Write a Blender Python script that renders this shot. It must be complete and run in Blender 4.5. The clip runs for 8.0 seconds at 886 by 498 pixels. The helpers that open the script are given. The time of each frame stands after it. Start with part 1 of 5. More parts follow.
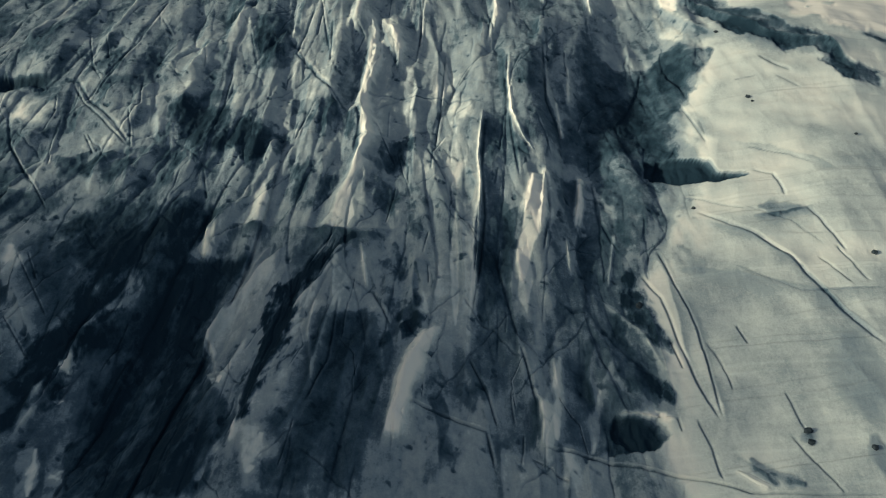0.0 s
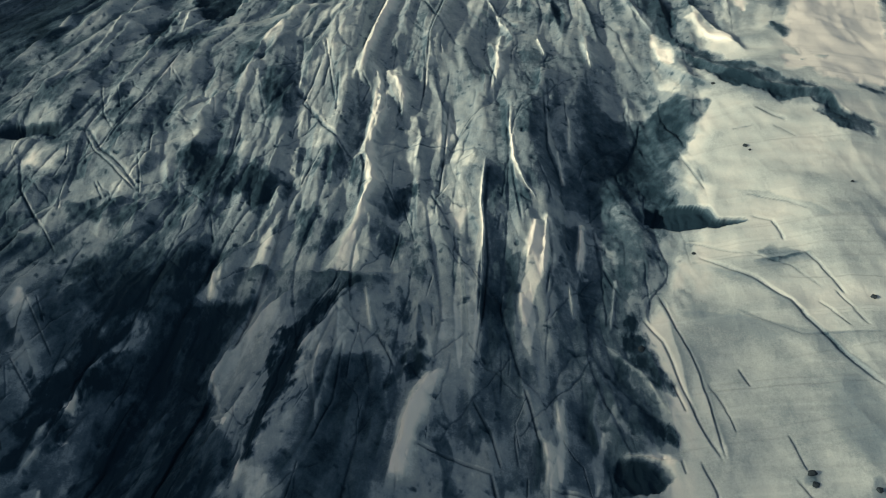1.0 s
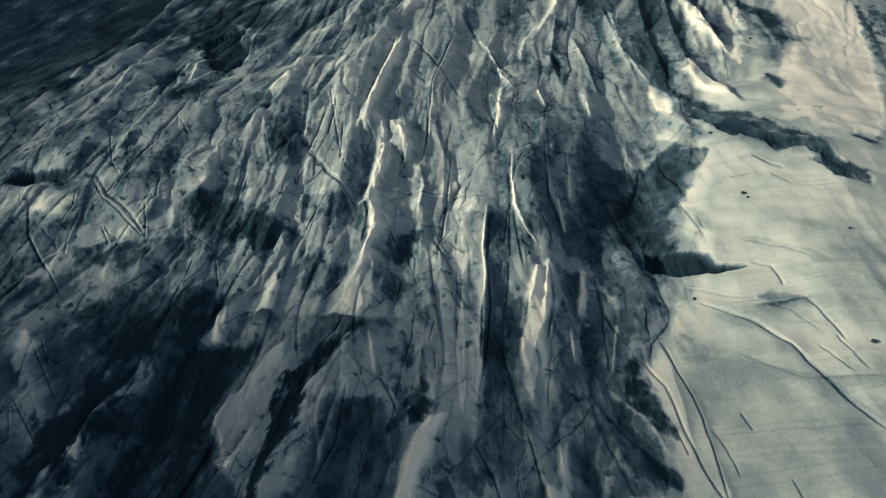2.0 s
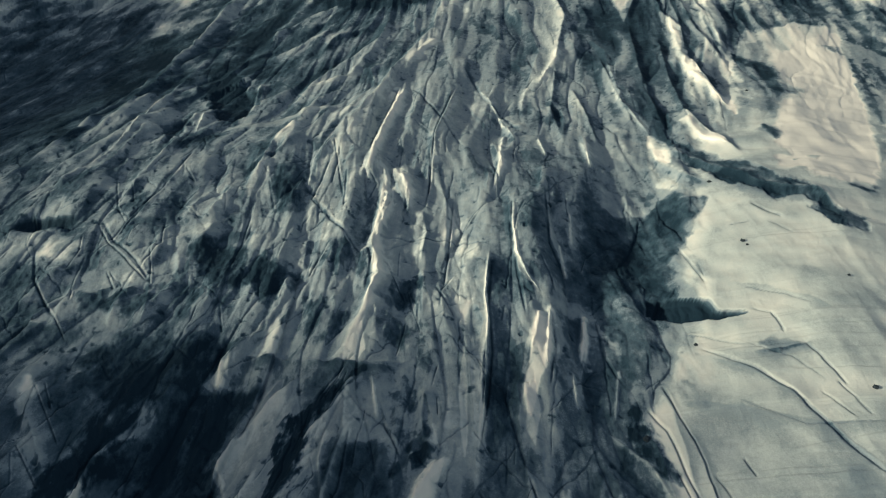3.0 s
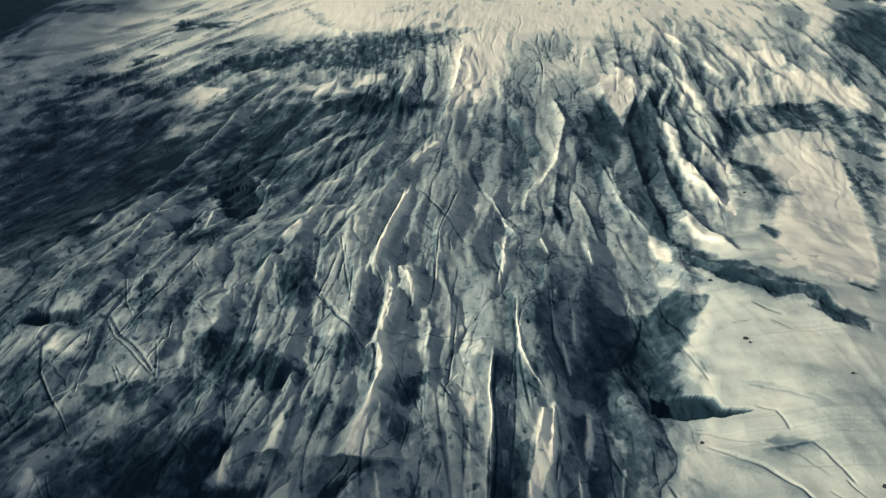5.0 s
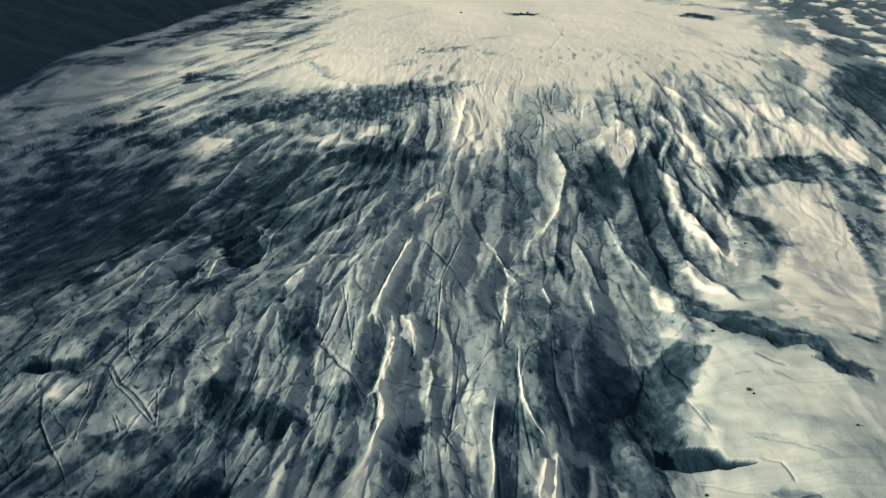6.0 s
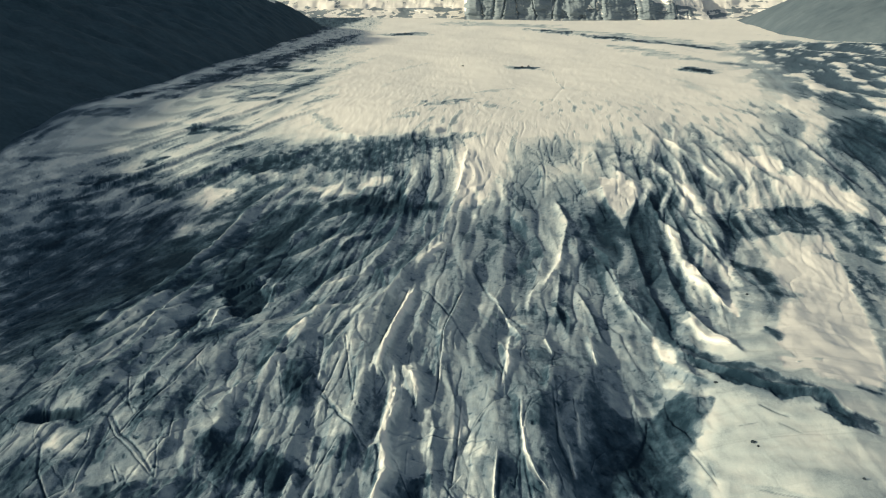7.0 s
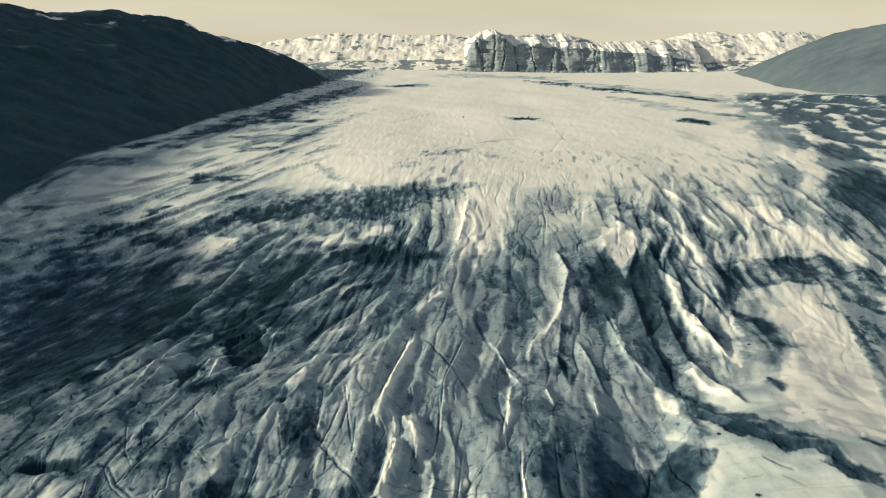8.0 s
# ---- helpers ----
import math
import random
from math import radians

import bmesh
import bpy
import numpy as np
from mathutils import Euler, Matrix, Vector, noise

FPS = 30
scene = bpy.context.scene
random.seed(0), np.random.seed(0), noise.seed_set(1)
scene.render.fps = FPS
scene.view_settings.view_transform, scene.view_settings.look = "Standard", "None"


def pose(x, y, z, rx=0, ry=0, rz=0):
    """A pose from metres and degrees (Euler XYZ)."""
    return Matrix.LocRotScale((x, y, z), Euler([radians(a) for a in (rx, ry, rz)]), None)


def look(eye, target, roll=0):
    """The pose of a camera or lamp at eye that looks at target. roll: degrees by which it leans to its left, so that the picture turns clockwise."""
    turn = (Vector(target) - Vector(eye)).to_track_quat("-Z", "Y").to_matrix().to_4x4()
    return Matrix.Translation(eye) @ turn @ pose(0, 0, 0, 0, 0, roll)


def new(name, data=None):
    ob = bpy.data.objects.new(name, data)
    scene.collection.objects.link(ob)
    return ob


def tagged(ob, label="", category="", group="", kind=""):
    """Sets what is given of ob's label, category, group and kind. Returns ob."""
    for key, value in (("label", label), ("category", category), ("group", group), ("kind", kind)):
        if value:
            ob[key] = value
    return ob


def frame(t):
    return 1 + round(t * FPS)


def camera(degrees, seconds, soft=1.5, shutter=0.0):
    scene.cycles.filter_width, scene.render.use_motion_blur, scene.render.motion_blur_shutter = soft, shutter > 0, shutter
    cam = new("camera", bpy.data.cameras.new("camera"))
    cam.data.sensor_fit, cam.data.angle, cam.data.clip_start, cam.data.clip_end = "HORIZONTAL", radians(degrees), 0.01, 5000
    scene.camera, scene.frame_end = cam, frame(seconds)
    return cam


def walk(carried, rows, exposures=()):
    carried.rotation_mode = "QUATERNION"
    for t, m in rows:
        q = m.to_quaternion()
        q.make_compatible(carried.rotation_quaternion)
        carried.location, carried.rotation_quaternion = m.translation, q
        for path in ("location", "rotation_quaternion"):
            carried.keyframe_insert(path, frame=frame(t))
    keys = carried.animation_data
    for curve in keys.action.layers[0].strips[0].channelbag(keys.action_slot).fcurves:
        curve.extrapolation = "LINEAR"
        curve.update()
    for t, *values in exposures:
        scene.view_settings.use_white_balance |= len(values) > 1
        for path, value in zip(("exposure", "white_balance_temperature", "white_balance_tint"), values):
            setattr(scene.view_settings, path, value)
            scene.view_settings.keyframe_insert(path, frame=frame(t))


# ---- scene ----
# the drone hovers about 100 m over the ice, drifts back a few metres and tilts up
cam = camera(56.0, 8.0, soft=1.1)
ROWS = [  # seconds, x, y, z, pitch, roll, yaw
    (0.0, 1.776, 7.571, 99.887, -41.172, 0.352, -0.423),
    (0.5, 1.484, 6.364, 99.873, -39.349, 0.308, -0.352),
    (1.0, 1.213, 5.232, 99.867, -37.558, 0.269, -0.301),
    (1.5, 0.961, 4.175, 99.869, -35.792, 0.231, -0.26),
    (2.0, 0.729, 3.191, 99.879, -34.042, 0.194, -0.222),
    (2.5, 0.517, 2.282, 99.897, -32.304, 0.154, -0.18),
    (3.0, 0.325, 1.447, 99.923, -30.572, 0.109, -0.131),
    (3.5, 0.152, 0.686, 99.958, -28.843, 0.058, -0.071),
    (4.0, 0.0, 0.0, 100.0, -27.114, -0.0, 0.0),
    (4.5, -0.132, -0.612, 100.05, -25.385, -0.065, 0.081),
    (5.0, -0.245, -1.15, 100.109, -23.654, -0.136, 0.171),
    (5.5, -0.338, -1.614, 100.175, -21.924, -0.211, 0.264),
    (6.0, -0.411, -2.003, 100.25, -20.196, -0.287, 0.358),
    (6.5, -0.464, -2.318, 100.333, -18.473, -0.36, 0.444),
    (7.0, -0.497, -2.559, 100.423, -16.761, -0.425, 0.515),
    (7.5, -0.51, -2.725, 100.522, -15.064, -0.473, 0.563),
    (8.0, -0.503, -2.818, 100.629, -13.39, -0.497, 0.578),
]
walk(cam, [(t, pose(x, y, z, 90 + pitch, roll, yaw)) for t, x, y, z, pitch, roll, yaw in ROWS],
     exposures=[(0.0, -0.03, 6700, 1), (4.0, 0.03, 6700, 1), (8.0, 0.15, 6700, 1)])

# ---- light: low sun from the near left, behind the shaded mountain ----
SUN_TO = Vector((-0.96, -0.14, 0.31)).normalized()
sun_data = bpy.data.lights.new("sun", "SUN")
sun_data.energy, sun_data.angle, sun_data.color = 4.7, radians(2.2), (1.0, 0.845, 0.625)
sun = new("sun", sun_data)
sun.matrix_world = look(SUN_TO * 900, (0, 0, 0))

world = bpy.data.worlds.new("sky")
scene.world = world
world.use_nodes = True
wn, wl = world.node_tree.nodes, world.node_tree.links
wn.clear()
w_out = wn.new("ShaderNodeOutputWorld")
w_bg = wn.new("ShaderNodeBackground")
w_sky = wn.new("ShaderNodeTexSky")
w_sky.sky_type = "NISHITA"
w_sky.sun_disc = False
w_sky.sun_elevation = math.asin(SUN_TO.z)
w_sky.sun_rotation = math.atan2(SUN_TO.x, SUN_TO.y)
w_sky.air_density, w_sky.dust_density, w_sky.ozone_density = 1.0, 1.5, 0.1
# a pale layer of thin haze that thickens towards the horizon
w_co = wn.new("ShaderNodeTexCoord")
w_sep = wn.new("ShaderNodeSeparateXYZ")
w_map = wn.new("ShaderNodeMapping")
w_map.inputs["Scale"].default_value = (1.4, 1.4, 9.0)
w_noise = wn.new("ShaderNodeTexNoise")
w_noise.inputs["Scale"].default_value = 1.6
w_noise.inputs["Detail"].default_value = 5.0
w_ramp = wn.new("ShaderNodeMapRange")
w_ramp.inputs["From Min"].default_value, w_ramp.inputs["From Max"].default_value = 0.02, 0.3
w_ramp.inputs["To Min"].default_value, w_ramp.inputs["To Max"].default_value = 0.97, 0.12
w_cloud = wn.new("ShaderNodeValToRGB")
w_cloud.color_ramp.elements[0].position, w_cloud.color_ramp.elements[0].color = 0.3, (7.6, 6.7, 5.4, 1)
w_cloud.color_ramp.elements[1].position, w_cloud.color_ramp.elements[1].color = 0.7, (9.1, 8.1, 6.65, 1)
w_mix = wn.new("ShaderNodeMixRGB")
wl.new(w_co.outputs["Generated"], w_sep.inputs[0])
wl.new(w_sep.outputs["Z"], w_ramp.inputs["Value"])
wl.new(w_co.outputs["Generated"], w_map.inputs["Vector"])
wl.new(w_map.outputs[0], w_noise.inputs["Vector"])
wl.new(w_noise.outputs["Fac"], w_cloud.inputs["Fac"])
wl.new(w_ramp.outputs[0], w_mix.inputs["Fac"])
wl.new(w_sky.outputs[0], w_mix.inputs[1])
wl.new(w_cloud.outputs["Color"], w_mix.inputs[2])
wl.new(w_mix.outputs[0], w_bg.inputs["Color"])
w_bg.inputs["Strength"].default_value = 0.08
wl.new(w_bg.outputs[0], w_out.inputs["Surface"])

# ---- materials ----
def material(name):
    m = bpy.data.materials.new(name)
    m.use_nodes = True
    nt = m.node_tree
    return m, nt, nt.nodes["Principled BSDF"]


def node(nt, kind, **values):
    n = nt.nodes.new(kind)
    for key, value in values.items():
        n.inputs[key.replace("_", " ")].default_value = value
    return n


def ramp(nt, source, *stops):
    r = nt.nodes.new("ShaderNodeValToRGB")
    el = r.color_ramp.elements
    while len(el) < len(stops):
        el.new(0.5)
    for e, (at, colour) in zip(el, stops):
        e.position, e.color = at, (*colour, 1)
    nt.links.new(source, r.inputs["Fac"])
    return r.outputs["Color"]


def math_node(nt, operation, a, b):
    n = nt.nodes.new("ShaderNodeMath")
    n.operation = operation
    for k, v in enumerate((a, b)):
        if isinstance(v, (int, float)):
            n.inputs[k].default_value = v
        else:
            nt.links.new(v, n.inputs[k])
    return n.outputs[0]


def noise_node(nt, vector, scale, detail=4.0, rough=0.55):
    n = node(nt, "ShaderNodeTexNoise", Scale=scale, Detail=detail, Roughness=rough)
    nt.links.new(vector, n.inputs["Vector"])
    return n.outputs["Fac"]


def stretched(nt, vector, scale):
    n = nt.nodes.new("ShaderNodeMapping")
    n.inputs["Scale"].default_value = scale
    nt.links.new(vector, n.inputs["Vector"])
    return n.outputs[0]


def bump(nt, bsdf, height, strength, distance):
    b = node(nt, "ShaderNodeBump", Strength=strength, Distance=distance)
    nt.links.new(height, b.inputs["Height"])
    nt.links.new(b.outputs[0], bsdf.inputs["Normal"])


def ice_material():
    """Snow, bare ice and volcanic ash, by a darkness that also carries painted shade; streaks follow the flow."""
    m, nt, bsdf = material("glacier_ice")
    co = nt.nodes.new("ShaderNodeTexCoord").outputs["Object"]
    flow = stretched(nt, co, (1.0, 0.3, 1.0))
    at = nt.nodes.new("ShaderNodeAttribute")
    at.attribute_name = "ash_and_shade"
    streak = noise_node(nt, flow, 0.35, 6.0, 0.62)
    fine = noise_node(nt, flow, 2.2, 5.0, 0.6)
    grain = noise_node(nt, co, 0.8, 6.0, 0.65)
    speck = noise_node(nt, co, 3.0, 8.0, 0.75)
    darkness = at.outputs["Fac"]
    share = math_node(nt, "MULTIPLY_ADD", darkness, 1.5)
    share.node.inputs[2].default_value = 0.08
    share = math_node(nt, "MINIMUM", share, 0.8)
    for source, weight in ((streak, 0.12), (fine, 0.12), (grain, 0.2), (speck, 0.34)):
        darkness = math_node(nt, "ADD", darkness, math_node(nt, "MULTIPLY", math_node(nt, "MULTIPLY", math_node(nt, "SUBTRACT", source, 0.5), weight), share))
    # dark stops are kept blue like shade, beyond the ash's own colour
    colour = ramp(nt, darkness, (0.0, (0.88, 0.885, 0.86)), (0.2, (0.655, 0.708, 0.716)), (0.3, (0.52, 0.603, 0.634)), (0.39, (0.322, 0.397, 0.452)),
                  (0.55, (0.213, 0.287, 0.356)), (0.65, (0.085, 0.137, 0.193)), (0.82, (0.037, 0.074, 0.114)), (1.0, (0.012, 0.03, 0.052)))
    nt.links.new(colour, bsdf.inputs["Base Color"])
    rough = ramp(nt, darkness, (0.1, (0.75,) * 3), (0.45, (0.5,) * 3), (1.0, (0.85,) * 3))
    nt.links.new(rough, bsdf.inputs["Roughness"])
    nt.links.new(ramp(nt, darkness, (0.2, (0.3,) * 3), (0.7, (0.04,) * 3)), bsdf.inputs["Specular IOR Level"])
    relief = math_node(nt, "ADD", math_node(nt, "MULTIPLY", fine, 0.5), math_node(nt, "ADD", streak, grain))
    relief = math_node(nt, "MULTIPLY", relief, share)
    bump(nt, bsdf, math_node(nt, "ADD", relief, math_node(nt, "MULTIPLY", math_node(nt, "MULTIPLY", speck, share), 0.7)), 0.4, 0.4)
    return m


def rock_material(name, dark, light, scale, upright=1.0, snow=False):
    m, nt, bsdf = material(name)
    co = nt.nodes.new("ShaderNodeTexCoord").outputs["Object"]
    bed = stretched(nt, co, (1.0, 1.0, upright))
    big, small = noise_node(nt, bed, scale, 5.0, 0.6), noise_node(nt, bed, scale * 7, 6.0, 0.65)
    mixed = math_node(nt, "ADD", math_node(nt, "MULTIPLY", big, 0.6), math_node(nt, "MULTIPLY", small, 0.4))
    colour = ramp(nt, mixed, (0.32, dark), (0.68, light))
    nt.links.new(colour, bsdf.inputs["Base Color"])
    if snow:
        at = nt.nodes.new("ShaderNodeAttribute")
        at.attribute_name = "snow"
        edge = math_node(nt, "ADD", at.outputs["Fac"], math_node(nt, "MULTIPLY", math_node(nt, "SUBTRACT", small, 0.5), 0.6))
        cover = ramp(nt, edge, (0.45, (0, 0, 0)), (0.55, (1, 1, 1)))
        mix = nt.nodes.new("ShaderNodeMixRGB")
        mix.inputs[2].default_value = (0.84, 0.84, 0.83, 1)
        nt.links.new(cover, mix.inputs["Fac"])
        nt.links.new(colour, mix.inputs[1])
        nt.links.new(mix.outputs[0], bsdf.inputs["Base Color"])
    bsdf.inputs["Roughness"].default_value = 0.9
    bsdf.inputs["Specular IOR Level"].default_value = 0.06
    bump(nt, bsdf, mixed, 0.8, 0.6 / scale * 0.05)
    return m


ICE = ice_material()
# rock set dark and blue, with the slope's shade in its colour
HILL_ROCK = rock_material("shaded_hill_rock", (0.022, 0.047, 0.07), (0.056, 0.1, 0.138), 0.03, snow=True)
# haze over the far cliffs is mixed into this paler, bluer rock
FAR_ROCK = rock_material("hazed_basalt_cliff", (0.18, 0.232, 0.282), (0.265, 0.322, 0.37), 0.012, 0.25, snow=True)
RIGHT_ROCK = rock_material("bare_hill_rock", (0.068, 0.103, 0.14), (0.145, 0.19, 0.235), 0.004, snow=True)
BOULDER = rock_material("boulder_rock", (0.022, 0.035, 0.05), (0.05, 0.068, 0.088), 0.9)

# ---- numeric helpers ----
def smooth(a, b, v):
    k = np.clip((v - a) / (b - a), 0.0, 1.0)
    return k * k * (3 - 2 * k)


TURNS = np.random.default_rng(7).random((256, 256)).astype(np.float32) * np.float32(2 * math.pi)
GRAD_X, GRAD_Y = np.cos(TURNS).ravel(), np.sin(TURNS).ravel()


def gnoise(x, y, seed=0):
    """Gradient noise in about -1 to 1 on arrays."""
    x, y = np.broadcast_arrays(np.asarray(x, np.float32), np.asarray(y, np.float32))
    xi, yi = np.floor(x), np.floor(y)
    xf, yf = x - xi, y - yi
    xi, yi = xi.astype(np.int32) + 37 * seed, yi.astype(np.int32) + 91 * seed

    def corner(i, j):
        k = (((xi + i) & 255) << 8) + ((yi + j) & 255)
        return GRAD_X[k] * (xf - i) + GRAD_Y[k] * (yf - j)

    u, v = xf * xf * (3 - 2 * xf), yf * yf * (3 - 2 * yf)
    lower = corner(0, 0)
    lower += u * (corner(1, 0) - lower)
    upper = corner(0, 1)
    upper += u * (corner(1, 1) - upper)
    return 1.5 * (lower + v * (upper - lower))


def fbm(x, y, octaves=4, seed=0, gain=0.5):
    total, amp = 0.0, 1.0
    for k in range(octaves):
        total = total + amp * gnoise(x * 2 ** k, y * 2 ** k, seed + k)
        amp *= gain
    return total


def ridged(x, y, octaves=3, seed=0, gain=0.5):
    """Sharp crests at 1, hollows below 0."""
    total, amp = 0.0, 1.0
    for k in range(octaves):
        total = total + amp * (1 - 2.2 * np.abs(gnoise(x * 2 ** k, y * 2 ** k, seed + k)))
        amp *= gain
    return total / 1.6


def plates(x, y, seed=0):
    """Uneven cells: gap to the next cell, a value and a slope for each cell."""
    xi, yi = np.floor(x).astype(np.int32), np.floor(y).astype(np.int32)
    first, second = np.full(x.shape, 9.0, np.float32), np.full(x.shape, 9.0, np.float32)
    value, lean = np.zeros(x.shape, np.float32), np.zeros(x.shape, np.float32)
    flat = (TURNS / np.float32(2 * math.pi)).ravel()
    for i in (-1, 0, 1):
        for j in (-1, 0, 1):
            key = (((xi + i + 53 * seed) & 255) << 8) + ((yi + j + 17 * seed) & 255)
            dx = x - xi - i - 0.1 - 0.8 * flat[key]
            dy = y - yi - j - 0.1 - 0.8 * flat[(key + 31337) & 65535]
            d = np.hypot(dx, dy)
            closer = d < first
            second = np.where(closer, first, np.minimum(second, d))
            first = np.where(closer, d, first)
            value = np.where(closer, 2 * flat[(key + 7919) & 65535] - 1, value)
            lean = np.where(closer, dx, lean)
    return second - first, value, lean


def bump_at(x, y, cx, cy, rx, ry, turn=0.0):
    """A soft round swelling of height 1."""
    c, s = math.cos(radians(turn)), math.sin(radians(turn))
    dx, dy = x - cx, y - cy
    return np.exp(-(((dx * c + dy * s) / rx) ** 2 + ((dy * c - dx * s) / ry) ** 2))


def macro(x, y):
    """The broad lie of the ice."""
    z = 16 * smooth(330, 720, y + 0.15 * np.abs(x)) - 6 * smooth(1500, 4300, y)
    z = z + 4 * bump_at(x, y, -20, 190, 40, 170, -4) + 8 * bump_at(x, y, 15, 560, 120, 130)
    z = z - 14 * bump_at(x, y, -190, 340, 60, 130, 6) - 10 * bump_at(x, y, -46, 96, 16, 30, -25)
    z = z + 8 * bump_at(x, y, 84, 150, 34, 130, -12) - 2.5 * bump_at(x, y, 30, 130, 9, 90, -4)
    z = z + 4 * bump_at(x, y, 27, 185, 12, 46, -9) - 4 * bump_at(x, y, 47, 180, 12, 46, -12)
    return z + 5 * bump_at(x, y, -95, 190, 40, 80, 15)

# ---- the glacier: one sheet, finest under the camera ----
def steps(start, stop, first, grow):
    out, d = [start], first
    while out[-1] < stop:
        out.append(out[-1] + d)
        d *= grow
    return out


COLS, ROWS_NEAR = 1180, 900
angle = np.linspace(math.atan(0.55), math.atan(44.0), ROWS_NEAR)
rows_y = np.concatenate([np.linspace(-900, -100, 10), np.linspace(-80, 53.5, 70), 100 * np.tan(angle), [4600, 4850]])
rows_y = rows_y[np.concatenate([[True], np.diff(rows_y) > 0])]
inner = np.linspace(-1, 1, COLS)
outer = np.array(steps(1.03, 9.0, 0.04, 1.12))
cols_u = np.concatenate([-outer[::-1], inner, outer])
half = np.maximum(0.56 * rows_y + 30, 58)
half = np.where(rows_y > 1200, half + 0.15 * (rows_y - 1200), half)
PX = (cols_u[None, :] * half[:, None]).ravel().astype(np.float32)
PY = np.repeat(rows_y, len(cols_u)).astype(np.float32)
HZ = macro(PX, PY)
# darkness of the surface: ash, plus shade and lit faces painted in
ASH_AND_SHADE = np.zeros_like(PX)

# zones: the grey central lobe and its left flank, the clean lobe to the right, the snow plateau
WX = PX + 9 * fbm(PX / 60, PY / 90, 3, 11)
WY = PY + 14 * fbm(PX / 70, PY / 90, 3, 12) + 0.12 * np.clip(PY - 250, 0, 400) * fbm(PX / 45, PY / 120, 3, 13)
EAST = 33 + 0.4 * np.maximum(WY - 112, 0)
near_lobe = 1 - smooth(-4, 4, WX - EAST + 4 * fbm(PX / 6, PY / 16, 3, 15))
plateau = smooth(440, 610, WY + 0.12 * np.abs(WX - 20) - 0.5 * np.maximum(WX - 60, 0))
fan = smooth(200, 265, WY - 0.35 * (WX - 60)) * smooth(40, 75, WX) * (1 - plateau)
fan *= 1 - 0.6 * np.minimum(1.0, 1.6 * bump_at(PX, PY, 150, 290, 34, 75, -12))
lobe = near_lobe * (1 - plateau) * (1 - 0.5 * fan)
lee = smooth(-30, -75, WX)
snowfield = smooth(-2, 6, WX - EAST) * (1 - smooth(215, 300, WY))
foot_of_lobe = smooth(150, 75, WY) * (1 - smooth(-12, 8, WX))
moraine = smooth(0, 130, WX - 165 - 0.27 * (WY - 520)) * smooth(330, 560, WY) * (1 - smooth(1650, 1900, WY - 0.1 * WX))
# foot of the lobe shaded in tone; near snow dimmed like a vignette
ASH_AND_SHADE += (0.49 + 0.15 * lee * (1 - smooth(300, 420, PY)) + 0.22 * lee * fbm(PX / 9, PY / 13, 4, 14) - 0.22 * smooth(330, 520, WY)) * lobe + 0.09 * foot_of_lobe + 0.24 * fan + 0.02 + (0.27 + 0.06 * smooth(140, 75, WY)) * snowfield
ASH_AND_SHADE += 0.14 * plateau * smooth(-60, -260, WX + 0.05 * (WY - 900))
FLOW = PX - 0.2 * np.maximum(PY - 230, 0) * smooth(20, 110, PX) + 5 * fbm(PX / 40, PY / 70, 2, 21)
FLOW = FLOW - 0.3 * np.clip(PY - 70, 0, 75) * smooth(2, -58, PX) - 0.5 * np.clip(PY - 225, 0, 210) * smooth(60, -120, PX)

# broad rounded ridges and troughs along the flow
far_fade = 1 / (1 + (np.maximum(PY, 60) / 900) ** 2)
rough_zone = np.clip(lobe + fan, 0, 1)
calm = 1 - 0.22 * smooth(170, 290, PY) - 0.22 * smooth(330, 560, PY)
central = rough_zone * calm * (1 - 0.6 * smooth(-18, -60, WX) * (1 - 0.5 * smooth(260, 420, PY)))
broad = fbm(FLOW / 14, PY / 70, 2, 31)
HZ += central * 1.5 * broad
# smaller folds upon them, darker in their troughs
spread = 1 + np.maximum(PY - 220, 0) / 380
folds = fbm(FLOW / (8 * spread), PY / (27 * spread), 3, 33) + 0.35 * ridged(FLOW / (6.5 * spread), PY / (30 * spread), 2, 36)
HZ += rough_zone * (1 - 0.35 * lee) * 0.75 * folds * spread * (1 - 0.5 * plateau) * (1 - 0.45 * smooth(230, 330, PY)) * (1 - 0.5 * smooth(420, 540, PY))
ASH_AND_SHADE -= 0.08 * rough_zone * np.clip(folds, -1.2, 0.9)
HZ += rough_zone * 0.07 * fbm(PX / 1.8, PY / 2.6, 4, 41) * far_fade
HZ += (1 - rough_zone) * (1.2 * (1 - 0.6 * plateau) * fbm(PX / 38, PY / 60, 3, 45) + 0.18 * ridged(FLOW / 9, PY / 40, 2, 48) + 0.025 * fbm(PX / 1.8, PY / 3, 3, 49))
HZ += plateau * 2.5 * fbm(PX / 160, PY / 300, 2, 51)
# thin grit in soft feathered blotches
blotch = fbm(FLOW / 11, PY / 24, 5, 55, 0.6)
ASH_AND_SHADE += rough_zone * (0.16 * smooth(0.25, 0.7, blotch) - 0.05 * smooth(0.0, -0.5, blotch) - 0.02 + 0.04 * far_fade * fbm(PX / 1.5, PY / 2.2, 3, 56))
streaks = 0.8 * fbm(FLOW / 9, PY / 130, 3, 57) + 0.5 * fbm(FLOW / 3.2, PY / 60, 2, 58)
ASH_AND_SHADE += fan * (1 - 0.6 * smooth(380, 560, PY)) * (0.08 + 0.7 * np.clip(streaks - 0.05, -0.4, 0.6))
HZ -= fan * 0.6 * streaks
lobes = fbm((PX - 0.3 * PY) / 32, PY / 110, 4, 59) + 0.35 * fbm(FLOW / 12, PY / 60, 3, 60)
ASH_AND_SHADE += moraine * (0.66 - 1.7 * np.clip(lobes - 0.2, -0.08, 0.45))
